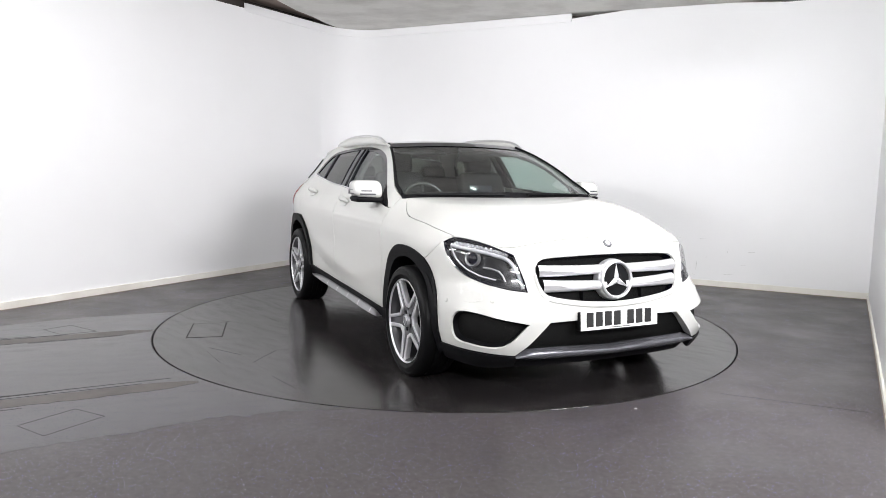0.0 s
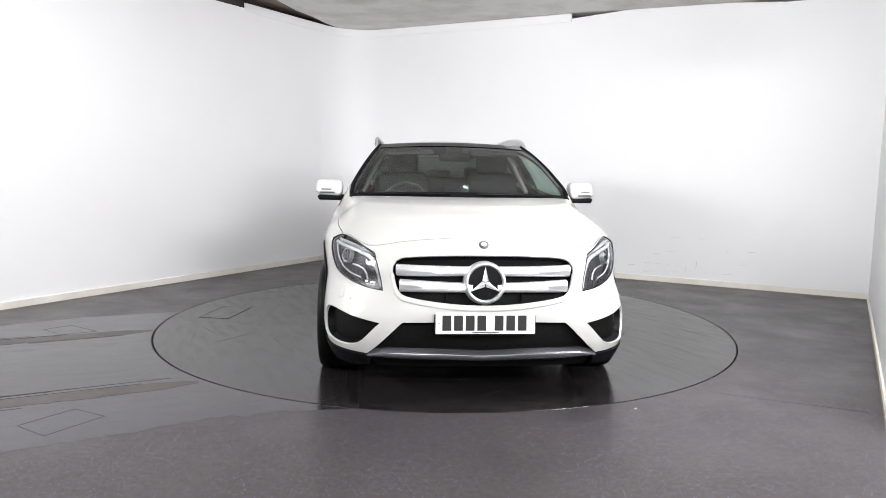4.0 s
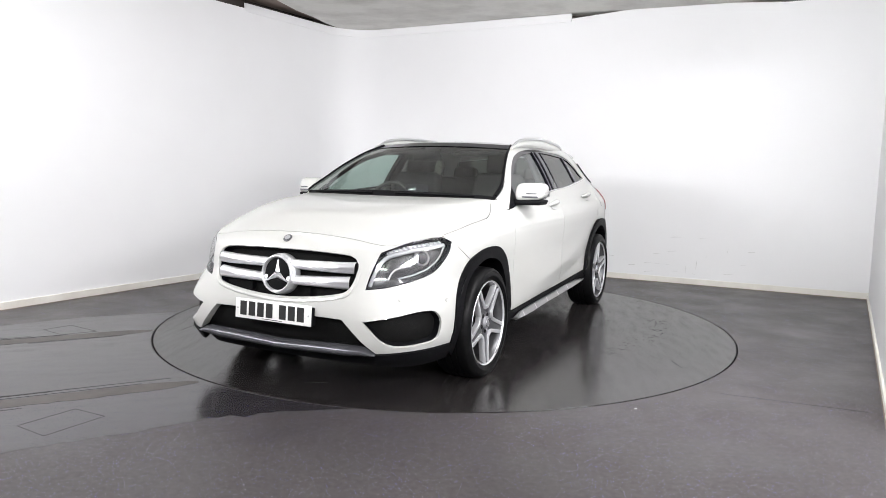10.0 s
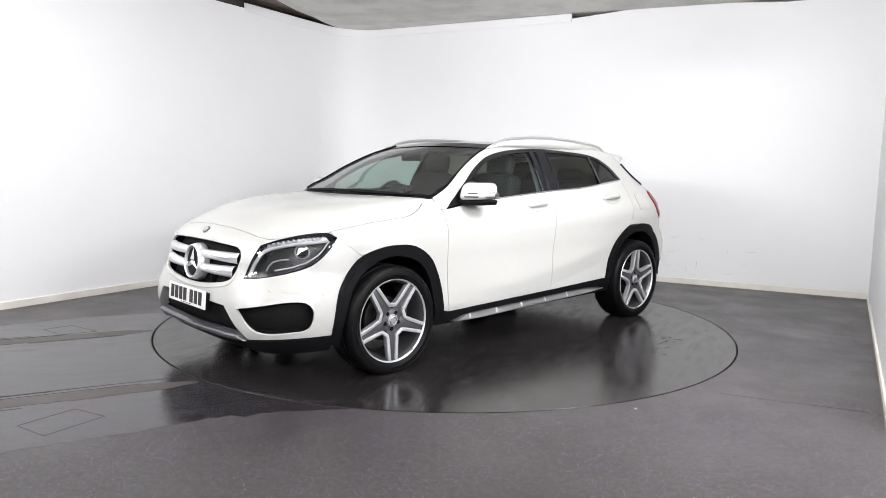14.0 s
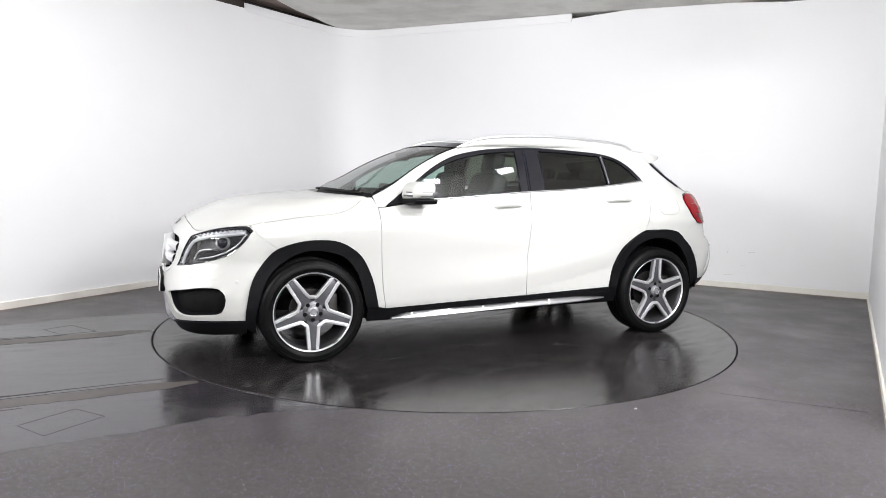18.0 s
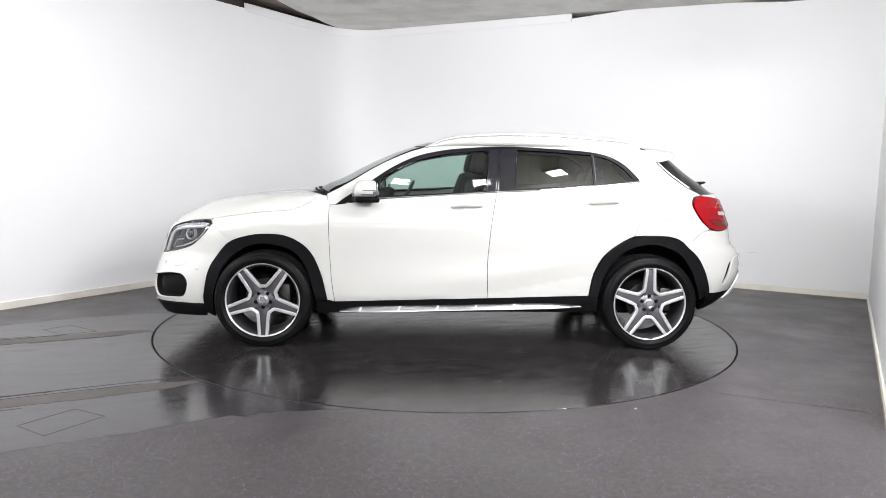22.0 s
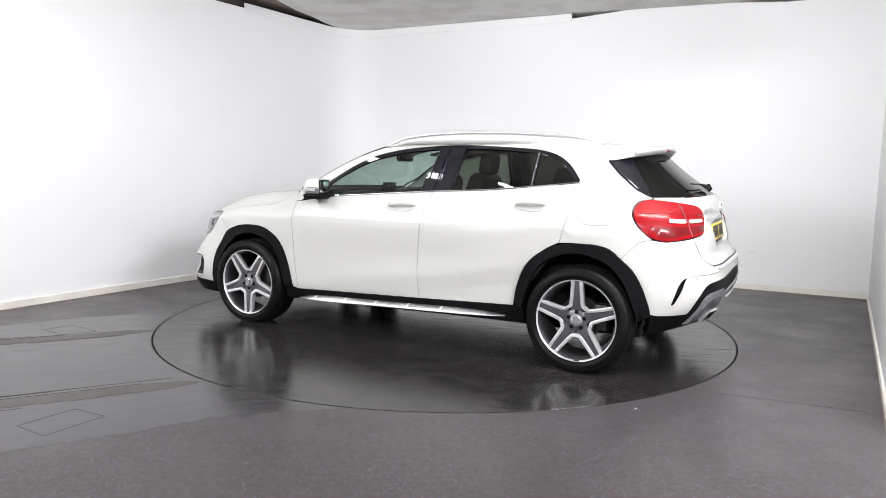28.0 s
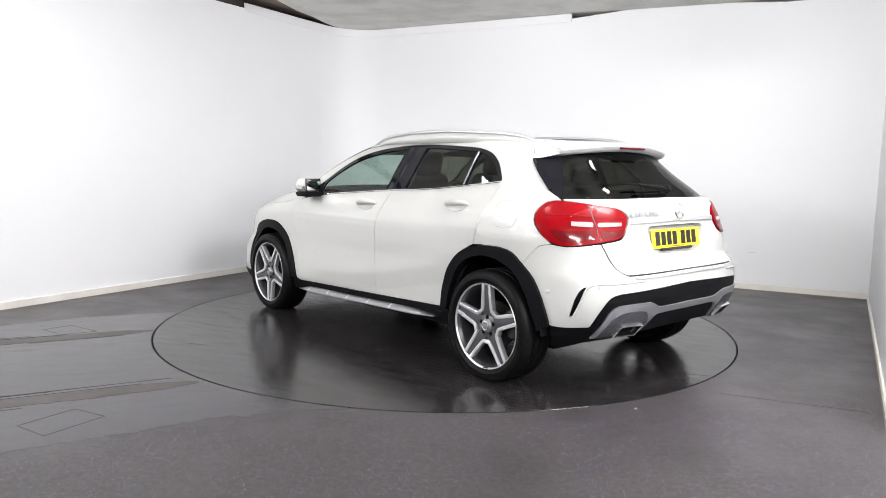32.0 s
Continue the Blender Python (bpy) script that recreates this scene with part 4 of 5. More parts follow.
hg = screen(hatch_edge, 1.100, 1.320, -0.280, -0.205, rows=10, rise=0.0, rise1=0.052, power=3.6, cols=31)
loft("rear_window", hg, REARGLASS, car, "dark privacy rear window").visible_shadow = False
FRIT = material("black_glass_border", (0.004, 0.004, 0.006), 0.30, spec=0.12)
band2 = []
for k, r in enumerate(hg):
    reach = 0.5 + 2.4 * k / (len(hg) - 1)
    band2.append([Vector(r[int(q)]).lerp(Vector(r[int(q) + 1]), q - int(q)) for q in (0.0, reach / 3, reach * 2 / 3, reach)])
for f in mirror:
    loft("rear_window_border", [[Vector(p) + Vector((-0.004, 0.003, 0)) for p in r] for r in band2], FRIT, car, "gloss black glass border", flip=f)
UNDER = material("pale_spoiler_plastic", (0.46, 0.46, 0.455), 0.5)
# roof spoiler over it
sp = []
for i in range(7):
    u = i / 6
    sp.append([((-1.43 - 0.210 * u) - (0.075 + 0.045 * u) * (1 - v * v), (0.565 - 0.015 * u) * v, roof_z(-1.43, 0.56 * v) + 0.004 - 0.020 * u * u - 0.006 * u * v * v) for v in np.linspace(1, -1, 21)])
lip = [[(p[0] - 0.004, p[1], p[2] - 0.012) for p in sp[-1]], [(p[0] + 0.006, p[1] * 0.99, p[2] - 0.030) for p in sp[-1]]]
top_edge = [(hg[-1][0][0] - 0.200 * (1 - abs(v) ** 3.6), hg[-1][0][1] * v, 1.320 + 0.052 * (1 - v * v)) for v in np.linspace(1, -1, 21)]
lip.append([Vector(a).lerp(Vector(b), 0.7) - Vector((0, 0, 0.004)) for a, b in zip(lip[-1], top_edge)])
lip.append([Vector(p) + Vector((0.004, 0, 0.002)) for p in top_edge])
loft("roof_spoiler", sp + lip[:1], PAINT, car, "white roof spoiler")
loft("spoiler_underside", lip, UNDER, car, "pale spoiler underside")
for f in mirror:
    pts = [sp[0][0], sp[3][0], sp[6][0], lip[1][0], lip[2][0], lip[3][0], (-1.46, 0.572, 1.37)]
    cheek = bmesh.new()
    cv = [cheek.verts.new(((p[0], -p[1] - 0.001, p[2]) if f else (p[0], p[1] + 0.001, p[2]))) for p in pts]
    mid_ = cheek.verts.new(((-1.53, -0.570, 1.37) if f else (-1.53, 0.570, 1.37)))
    for a, b in zip(cv, cv[1:] + cv[:1]):
        cheek.faces.new((a, b, mid_))
    bmesh.ops.recalc_face_normals(cheek, faces=cheek.faces)
    part("spoiler_cheek", cheek, PAINT, car)
strip("rear_glass_edge", xz([(hatch_x(z), z) for z in (1.135, 1.18, 1.225, 1.27, 1.312)]), 0.009, GLOSS, "gloss black glass edge", lift=0.004)
strip("spoiler_gap", xz([(-1.435, 1.405), (-1.455, 1.372), (-1.49, 1.325)]), 0.0022, SHADE_GAP_GREY, lift=0.001)
part("brake_light", box(0.012, 0.26, 0.010, pose(-1.757, 0, 1.392), 0.003), material("dim_red_lens", (0.09, 0.002, 0.004), 0.2, spec=0.2), car, "slim red high brake light")

# tailgate and rear bumper
mid = S_END
def rear_loop(pts):
    """Closed outline from its left half, from the centre line to the centre line."""
    ln = curve(pts, 0.04, closed=False)
    return ln + [(2 * mid - a, b) for a, b in ln[::-1] if a < mid - 1e-6]


gate = rear_loop([(mid, 1.103), (4.9, 1.098), (4.56, 1.094, 1), (4.545, 1.088, 1), (4.76, 1.064), (4.925, 1.040), (5.0, 0.995), (4.982, 0.935), (4.93, 0.882), (4.775, 0.858, 1), (4.805, 0.787), (4.858, 0.708), (4.90, 0.694), (mid, 0.694)])
RECESS = rear_loop([(mid, 0.945), (5.20, 0.942), (5.165, 0.925), (5.185, 0.83), (5.215, 0.792), (mid, 0.785)])
sheet("tailgate", gate, wrap, PAINT, car, "white tailgate", [RECESS], step=STEP)
rb = rear_loop([(mid, 0.686), (4.895, 0.686), (4.85, 0.70), (4.797, 0.785), (4.765, 0.856, 1), (4.575, 0.838), (4.505, 0.8475, 1), (4.43, 0.8325)] + xz([(-1.6615, 0.7285, 1), (-1.717, 0.666), (-1.801, 0.512), (-1.826, 0.405, 1)]) + [(4.52, 0.398), (4.666, 0.411, 1), (4.690, 0.50), (4.745, 0.578), (4.85, 0.60), (mid, 0.618)])
VENT = curve([(4.546, 0.462), (4.564, 0.468), (4.590, 0.56), (4.624, 0.632), (4.588, 0.615), (4.556, 0.555)], 0.03)
sheet("rear_bumper", rb, wrap, PAINT, car, "white painted rear bumper", [VENT, [(2 * mid - a, b) for a, b in VENT][::-1]], step=STEP)
dif = rear_loop([(mid, 0.612), (4.85, 0.594), (4.75, 0.572), (4.697, 0.50), (4.673, 0.404), (4.50, 0.390)] + xz([(-1.832, 0.395, 1), (-1.80, 0.262, 1)]) + [(4.6, 0.268), (4.75, 0.31), (5.1, 0.34), (mid, 0.345)])
sheet("rear_diffuser", dif, wrap, BLACK, car, "matt black lower rear valance", step=0.06, lift=-0.004, flange=0.06)
SKID = material("grey_satin_skid", (0.36, 0.36, 0.38), 0.32, metal=0.65, grain=0.2, scale=120)
BORE = [(4.852, 0.358), (4.998, 0.350), (5.004, 0.420), (4.862, 0.424)]
tunnel = [(4.745, 0.345, 1), (4.775, 0.455), (4.84, 0.492), (5.02, 0.488), (5.075, 0.42), (5.03, 0.345, 1)]
# darker satin inside the arch stands for silver lying in shade
for f in mirror:
    sheet("exhaust_shade", curve(tunnel, 0.04), wrap, LIP, car, "exhaust surround in darker satin for the shade under the arch", step=0.05, lift=0.0085, flange=0.004, flip=f, holes=[BORE])
skid = rear_loop([(mid, 0.50), (5.17, 0.50), (5.06, 0.535), (4.80, 0.532), (4.745, 0.49), (4.712, 0.34, 1), (4.80, 0.35), (5.05, 0.345), (5.13, 0.45), (5.2, 0.462), (mid, 0.462)])
sheet("skid_plate", skid, wrap, SKID, car, "satin silver rear skid plate", [BORE, [(2 * mid - a, b) for a, b in BORE][::-1]], step=0.05, lift=0.005, flange=0.02)

# lining behind the doors, floor pan, wheel housings, engine and boot boxes
part("floor_pan", box(3.5, 1.36, 0.10, pose(0, 0, 0.265), 0.02), BLACK, car, "black underbody")
part("engine_bay", box(0.95, 1.18, 0.52, pose(1.50, 0, 0.56), 0.03), BLACK, car, "black engine undertray")
part("boot_box", box(0.85, 1.16, 0.62, pose(-1.52, 0, 0.62), 0.03), CABIN, car, "dark boot lining")
for ob in both("door_lining", curve(xz([(0.80, 0.34, 1), (0.82, 1.0, 1), (-0.3, 1.07), (-1.30, 1.15, 1), (-1.25, 0.80), (-0.95, 0.36, 1)]), 0.1), CABIN, "dark door lining", step=0.12, lift=-0.05, flange=0.0):
    ob.visible_shadow = True
for nx in (1.297, -1.402):
    for f in mirror:
        bmh = bmesh.new()
        rows = []
        for k in range(19):
            a = math.pi * k / 18
            rows.append([bmh.verts.new((nx + 0.405 * math.cos(a), y, 0.335 + 0.405 * math.sin(a))) for y in ((0.55, 0.875) if not f else (-0.875, -0.55))])
        for r0, r1 in zip(rows, rows[1:]):
            bmh.faces.new((r0[0], r0[1], r1[1], r1[0]))
        j = 0 if not f else 1
        bmh.faces.new([r[j] for r in rows])
        part("wheel_housing", bmh, BLACK, car, "black wheel arch liner")

# ---- wheels ----
TREAD = [(0.236, -0.100), (0.262, -0.112), (0.300, -0.121), (0.328, -0.112), (0.342, -0.094), (0.3455, -0.07), (0.3455, -0.052), (0.338, -0.050), (0.338, -0.042), (0.3465, -0.040),
         (0.3465, -0.006), (0.339, -0.004), (0.339, 0.004), (0.3465, 0.006), (0.3465, 0.040), (0.338, 0.042), (0.338, 0.050), (0.3455, 0.052), (0.3455, 0.07), (0.342, 0.094),
         (0.336, 0.104), (0.326, 0.113), (0.318, 0.1165), (0.316, 0.1150), (0.300, 0.121), (0.285, 0.1215), (0.283, 0.120), (0.270, 0.117), (0.262, 0.110), (0.250, 0.100)]
TREAD = [(r if r < 0.262 else 0.262 + (r - 0.262) * 0.895, h) for r, h in TREAD]
HUB_Z = 0.328
TO_FACE = Matrix.Rotation(radians(90), 4, "X")


def vee():
    """Outline of the bright band that borders the window between two spokes."""
    way = curve([(0.0255, 0.2475), (0.0298, 0.18), (0.0342, 0.12), (0.0380, 0.0905, 1)], 0.012, closed=False)
    b = np.array((math.sin(radians(36)), math.cos(radians(36))))
    way = [np.array(p) for p in way]
    way = way + [2 * (p @ b) * b - p for p in way[::-1]]
    left, right = [], []
    for i, p in enumerate(way):
        d = way[min(i + 1, len(way) - 1)] - way[max(i - 1, 0)]
        d = d / np.linalg.norm(d)
        left.append(tuple(p + 0.0108 * np.array((-d[1], d[0]))))
        right.append(tuple(p - 0.0108 * np.array((-d[1], d[0]))))
    return left + right[::-1]


VEE = vee()


def wheel(x, left, phase):
    """Five double-edged spokes in a bright rim, with brake and tyre."""
    w = part("wheel", lathe([(0.247, 0.104), (0.240, 0.094), (0.231, 0.070), (0.226, 0.0), (0.222, -0.09), (0.245, -0.105)], 64), BARREL, car, "five-spoke bicolour alloy wheel")
    w.matrix_local = pose(x, 0.797 if left else -0.797, HUB_Z, 0, 0, 0 if left else 180)
    tyre = lathe(TREAD, 96)
    for v in tyre.verts:
        v.co.z = max(v.co.z, -HUB_Z)
    part("tyre", tyre, RUBBER, w, "black low-profile road tyre")
    part("rim_lip", lathe([(0.2435, 0.090), (0.2475, 0.106), (0.2510, 0.1115), (0.2550, 0.1135), (0.2570, 0.1110), (0.2560, 0.106), (0.250, 0.100)], 96), SILVER, w, "polished rim edge")
    part("brake_disc", lathe([(0.0, -0.010), (0.070, -0.010), (0.075, 0.012), (0.080, 0.0), (0.136, 0.0), (0.138, -0.002), (0.138, -0.020), (0.08, -0.022)], 48), IRON, w, "grey vented brake disc")
    part("caliper", box(0.085, 0.07, 0.17, pose(-0.135 if left else 0.135, 0.0, 0.02), 0.018), IRON, w)
    for k in range(5):
        a = 360 * k / 5 + phase
        turn = Matrix.Rotation(radians(-(a - 90)), 4, "Y")
        web = [(-0.040, 0.045), (-0.036, 0.085), (-0.031, 0.13), (-0.022, 0.243), (0.022, 0.243), (0.031, 0.13), (0.036, 0.085), (0.040, 0.045)]
        s1 = prism(web, 0.026, bevel=0.003)
        s1.transform(turn @ pose(0, 0.0875, 0) @ TO_FACE)
        for v in s1.verts:
            v.co.y += 0.060 * max(0.0, math.hypot(v.co.x, v.co.z) - 0.07)
        part("spoke", s1, WEB, w)
        s2 = prism(VEE, 0.034, bevel=0.0025)
        s2.transform(turn @ pose(0, 0.0965, 0) @ TO_FACE)
        for v in s2.verts:
            v.co.y += 0.060 * max(0.0, math.hypot(v.co.x, v.co.z) - 0.07)
        part("spoke_edge", s2, SILVER, w, "machined bright edge")
        bo = part("wheel_bolt", lathe([(0, 0.0905), (0.0115, 0.0905), (0.0135, 0.088), (0.014, 0.07)], 12), BLACK, w)
        bo.matrix_local = turn @ pose(0, 0, 0.053)
    part("hub", lathe([(0.0, 0.088), (0.066, 0.088), (0.072, 0.083), (0.074, 0.05)], 40), WEB, w)
    part("centre_cap", lathe([(0, 0.104), (0.022, 0.105), (0.034, 0.102), (0.039, 0.096), (0.040, 0.085)], 32), CAP, w, "round grey centre cap")
    a = radians(-90 - (35 if x > 0 else 4))
    part("rim_mark", box(0.036, 0.004, 0.0075, pose(0.2495 * math.cos(a), 0.1105, 0.2495 * math.sin(a), 0, -math.degrees(a) - 90, 0), 0.001, 1), INK, w, "small dark bar on the rim")
    part("cap_ring", lathe([(0.021, 0.1065), (0.024, 0.1075), (0.027, 0.1055), (0.024, 0.103)], 32), CHROME, w)
    return w


CAP = material("grey_cap", (0.30, 0.30, 0.32), 0.35, metal=0.6)
WEB = material("silver_grey_alloy", (0.12, 0.12, 0.13), 0.32, metal=0.7)
for nx, ph in ((1.297, 270), (-1.402, 90)):
    for left in (True, False):
        wheel(nx, left, ph if left else 180 - ph + 8)


# ---- front details ----
def pocket(name, outline, depth, mat, wall_mat, label="", flips=mirror, lift=-0.0125):
    """A recess in the hull: a floor at that depth and a wall round it."""
    obs = []
    for f in flips:
        ob = sheet(name, outline, wrap, mat, car, label, step=0.05, lift=-depth, flange=0, flip=f)
        rows = []
        for d in (lift, -depth * 0.5, -depth - 0.002):
            row = []
            for a, b in outline + outline[:1]:
                p, n = wrap(a, b)
                p = p + n * d
                row.append((p[0], -p[1] if f else p[1], p[2]))
            rows.append(row)
        loft(name + "_wall", rows, wall_mat, ob)
        obs.append(ob)
    return obs


def on_hull(s, z, lift=0.0, flip=False):
    """A pose on the hull with z along its normal and y upward."""
    p, n = wrap(s, z)
    if flip:
        p, n = p * (1, -1, 1), n * (1, -1, 1)
    n = Vector(n).normalized()
    up = Vector((0, 0, 1))
    right = up.cross(n).normalized()
    up = n.cross(right)
    m = Matrix((right, up, n)).transposed().to_4x4()
    m.translation = Vector(p) + n * lift
    return m


MESHBLACK = material("black_honeycomb_mesh", (0.003, 0.003, 0.003), 0.6, grain=0.9, scale=220, bump=0.8, second=(0.008, 0.008, 0.008), spec=0.1)
LAMPDARK = material("lamp_housing_grey", (0.026, 0.027, 0.031), 0.3, metal=0.3)
BRIGHT = material("bright_silver_bar", (0.72, 0.72, 0.74), 0.36, metal=0.7)
GUIDE = material("milky_light_guide", (0.44, 0.45, 0.48), 0.3, coat=0.6)
LED = material("clear_led_lens", (0.50, 0.51, 0.55), 0.2, coat=0.5)
for i, f in enumerate(mirror):
    lamp = pocket("headlamp", HEADLAMP, 0.055, LAMPDARK, GLOSS, "bi-xenon headlamp under a clear cover", flips=(f,))[0]
    part("light_guide", bead([(0.638, 0.632), (0.668, 0.720), (0.705, 0.775), (0.80, 0.806), (0.93, 0.826), (1.05, 0.842)], 0.0105, -0.020, f), GUIDE, lamp, "white light guide")
    part("light_guide", bead([(1.062, 0.838), (1.055, 0.785), (1.00, 0.722), (0.90, 0.683), (0.80, 0.668)], 0.0045, -0.026, f), GUIDE, lamp, "white light guide")
    part("inner_blade", bead([(0.745, 0.665), (0.775, 0.715), (0.87, 0.728)], 0.005, -0.03, f), SATIN, lamp)
    part("lamp_bezel", bead(HEADLAMP + HEADLAMP[:1], 0.0065, -0.006, f), GLOSS, lamp, "gloss black bezel")
    part("led_tray", bead([(0.705, 0.805), (0.80, 0.834), (0.93, 0.854), (1.03, 0.859)], 0.011, -0.029, f), SATIN, lamp, "silver tray behind the lights")
    for k in range(12):
        u = k / 11
        part("led", lathe([(0, 0.010), (0.005, 0.008), (0.0085, 0), (0.0085, -0.006)], 8, "z", on_hull(0.715 + 0.295 * u, 0.811 + 0.043 * u + 0.009 * math.sin(u * 3), -0.015, f)), LED, lamp)
    m = on_hull(0.935, 0.772, -0.05, f)
    part("projector", lathe([(0, 0.040), (0.016, 0.037), (0.028, 0.028), (0.034, 0.014), (0.034, 0.0)], 28, "z", m), GLOSS, lamp, "dark projector lens")
    part("projector_ring", lathe([(0.034, 0.0), (0.036, 0.022), (0.041, 0.026), (0.043, 0.018), (0.044, 0.0)], 28, "z", m), SATIN, lamp)
    sheet("lamp_cover", HEADLAMP, wrap, LENS, lamp, "clear lamp cover", step=0.05, lift=-0.003, flange=0, flip=f).visible_shadow = False
    sheet("washer_cover", curve([(0.878, 0.556), (0.95, 0.560), (0.955, 0.600), (0.882, 0.597)], 0.012), wrap, PAINT, car, step=0.03, lift=0.0022, flange=0.004, flip=f)
    pocket("fog_intake", FOG, 0.05, MESHBLACK, BLACK, "black corner air intake", flips=(f,))
    part("parking_sensor", lathe([(0, 0.003), (0.009, 0.003), (0.011, 0.001), (0.011, -0.004)], 16, "z", on_hull(0.815, 0.562, 0.001, f)), PAINT, car)
    part("parking_sensor", lathe([(0, 0.003), (0.009, 0.003), (0.011, 0.001), (0.011, -0.004)], 16, "z", on_hull(1.10, 0.535, 0.001, f)), PAINT, car)
    sheet("washer_flap", curve([(0.905, 0.548), (0.99, 0.552), (1.0, 0.595), (0.915, 0.59)], 0.02), wrap, PAINT, car, step=0.04, lift=0.0025, flange=0.004, flip=f)

grille = pocket("grille", GRILLE, 0.06, MESHBLACK, GLOSS, "black radiator grille with two silver bars", flips=(False,))[0]


def grille_bar(s0, s1, z0, z1, tall):
    rows = []
    for i in range(13):
        u = i / 12
        row = []
        for k in range(11):
            a = math.pi * k / 10
            h = tall * (0.80 + 0.20 * u)
            p, n = wrap(s0 + (s1 - s0) * u, z0 + (z1 - z0) * u + h / 2 * math.cos(a) - 0.006 * (1 if k == 5 else 0))
            row.append(p + n * (-0.018 + 0.026 * math.sin(a) - (0.004 if k == 6 else 0)))
        rows.append(row)
    return rows


for sg in (1, -1):
    for z0, z1, s1 in ((0.723, 0.722, 0.535), (0.636, 0.645, 0.515)):
        loft("grille_bar", grille_bar(sg * 0.075, sg * s1, z0, z1, 0.064)[::sg], BRIGHT, grille, "broad brushed silver bar", sharp=60)
    part("grille_rib", box(0.05, 0.006, 0.05, pose(2.098, sg * 0.20, 0.575), 0.002), BLACK, grille)
STAR = pose(2.142, 0, 0.661, 0, 84, 0)
part("emblem_ring", lathe([(0.088, 0.0), (0.091, 0.014), (0.097, 0.018), (0.104, 0.014), (0.108, 0.0)], 56, "z", STAR), BRIGHT, grille, "round silver emblem ring")
part("emblem_boss", lathe([(0.104, 0.002), (0.110, -0.004), (0.114, -0.020), (0.115, -0.050)], 56, "z", STAR), BRIGHT, grille, "silver boss behind the emblem")
part("emblem_disc", lathe([(0, 0.004), (0.06, 0.003), (0.092, 0.0)], 48, "z", STAR), BLACK, grille)
for k in range(3):
    arm = bmesh.new()
    c = [arm.verts.new(p) for p in ((-0.090, 0, 0.006), (-0.012, 0.0165, 0.006), (0.0, 0, 0.006), (-0.012, -0.0165, 0.006))]
    ridge = arm.verts.new((-0.014, 0, 0.022))
    for a, b in ((0, 1), (1, 2), (2, 3), (3, 0)):
        arm.faces.new((c[a], c[b], ridge))
    bmesh.ops.recalc_face_normals(arm, faces=arm.faces)
    arm.transform(STAR @ pose(0, 0, 0, 0, 0, 120 * k))
    part("emblem_arm", arm, BRIGHT, grille, smooth=False)
part("bonnet_badge", lathe([(0, 0.003), (0.022, 0.0035), (0.026, 0.001), (0.026, -0.004)], 24, "z", on_hull(0.0, 0.852, 0.002)), GUNMETAL, car, "small round silver badge")
part("badge_core", lathe([(0, 0.0045), (0.016, 0.0043), (0.017, 0.001)], 24, "z", on_hull(0.0, 0.852, 0.002)), SATIN, car)

part("grille_rim", bead([(0.565, 0.70), (0.545, 0.625), (0.49, 0.574), (0.25, 0.535), (0, 0.522), (-0.25, 0.535), (-0.49, 0.574), (-0.545, 0.625), (-0.565, 0.70)], 0.012, -0.007), PAINT, car, "white raised rim under the grille")

intake = sheet("lower_intake", curve([(-0.70, 0.24, 1), (-0.49, 0.47, 1), (0, 0.475), (0.49, 0.47, 1), (0.70, 0.24, 1), (0, 0.24)], 0.06), wrap, MESHBLACK, car, "black lower air intake", step=0.08, lift=-0.055, flange=0)
for sg in (1, -1):
    rows = []
    for d in (0.0, -0.06):
        row = []
        for a, b in curve([(sg * 0.69, 0.282), (sg * 0.60, 0.345), (sg * 0.475, 0.455), (sg * 0.30, 0.460), (0, 0.463)], 0.05, closed=False):
            p, n = wrap(a, b)
            row.append(p + n * d)
        rows.append(row)
    loft("intake_edge", rows, PAINT, intake, "white bumper return")


def number_plate(mat, m, label, word):
    """A plate with the registration as plain bars."""
    pl = part("number_plate", box(0.52, 0.111, 0.006, m, 0.0025), mat, car, label)
    x = -0.225
    for k in range(8):
        if k == 4:
            x += 0.030
            continue
        part("print_bar", box(0.046, 0.079, 0.0024, m @ pose(x + 0.023, 0.002, 0.0036), 0.0008, 1), INK, pl)
        x += 0.0605
    part("print_bar", box(0.14, 0.0035, 0.0022, m @ pose(0, -0.047, 0.0034)), INK, pl)
    for sg in (1, -1):
        part("plate_screw", lathe([(0, 0.0055), (0.004, 0.005), (0.005, 0.003)], 10, "z", m @ pose(sg * 0.243, 0, 0)), SATIN, pl)
    return pl


AHEAD = Matrix(((0, 0, 1, 0), (1, 0, 0, 0), (0, 1, 0, 0), (0, 0, 0, 1)))
BACK = Matrix(((0, 0, -1, 0), (-1, 0, 0, 0), (0, 1, 0, 0), (0, 0, 0, 1)))
number_plate(PLATE_W, pose(2.190, 0, 0.458) @ AHEAD @ pose(0, 0, 0, -4), "white front number plate", "")
part("plate_holder", box(0.53, 0.10, 0.03, pose(2.170, 0, 0.452) @ AHEAD @ pose(0, 0, 0, -4), 0.006), BLACK, car, "black plate holder")
part("plate_caption", box(0.36, 0.010, 0.004, pose(2.181, 0, 0.397) @ AHEAD, 0.001), BLACK, car)

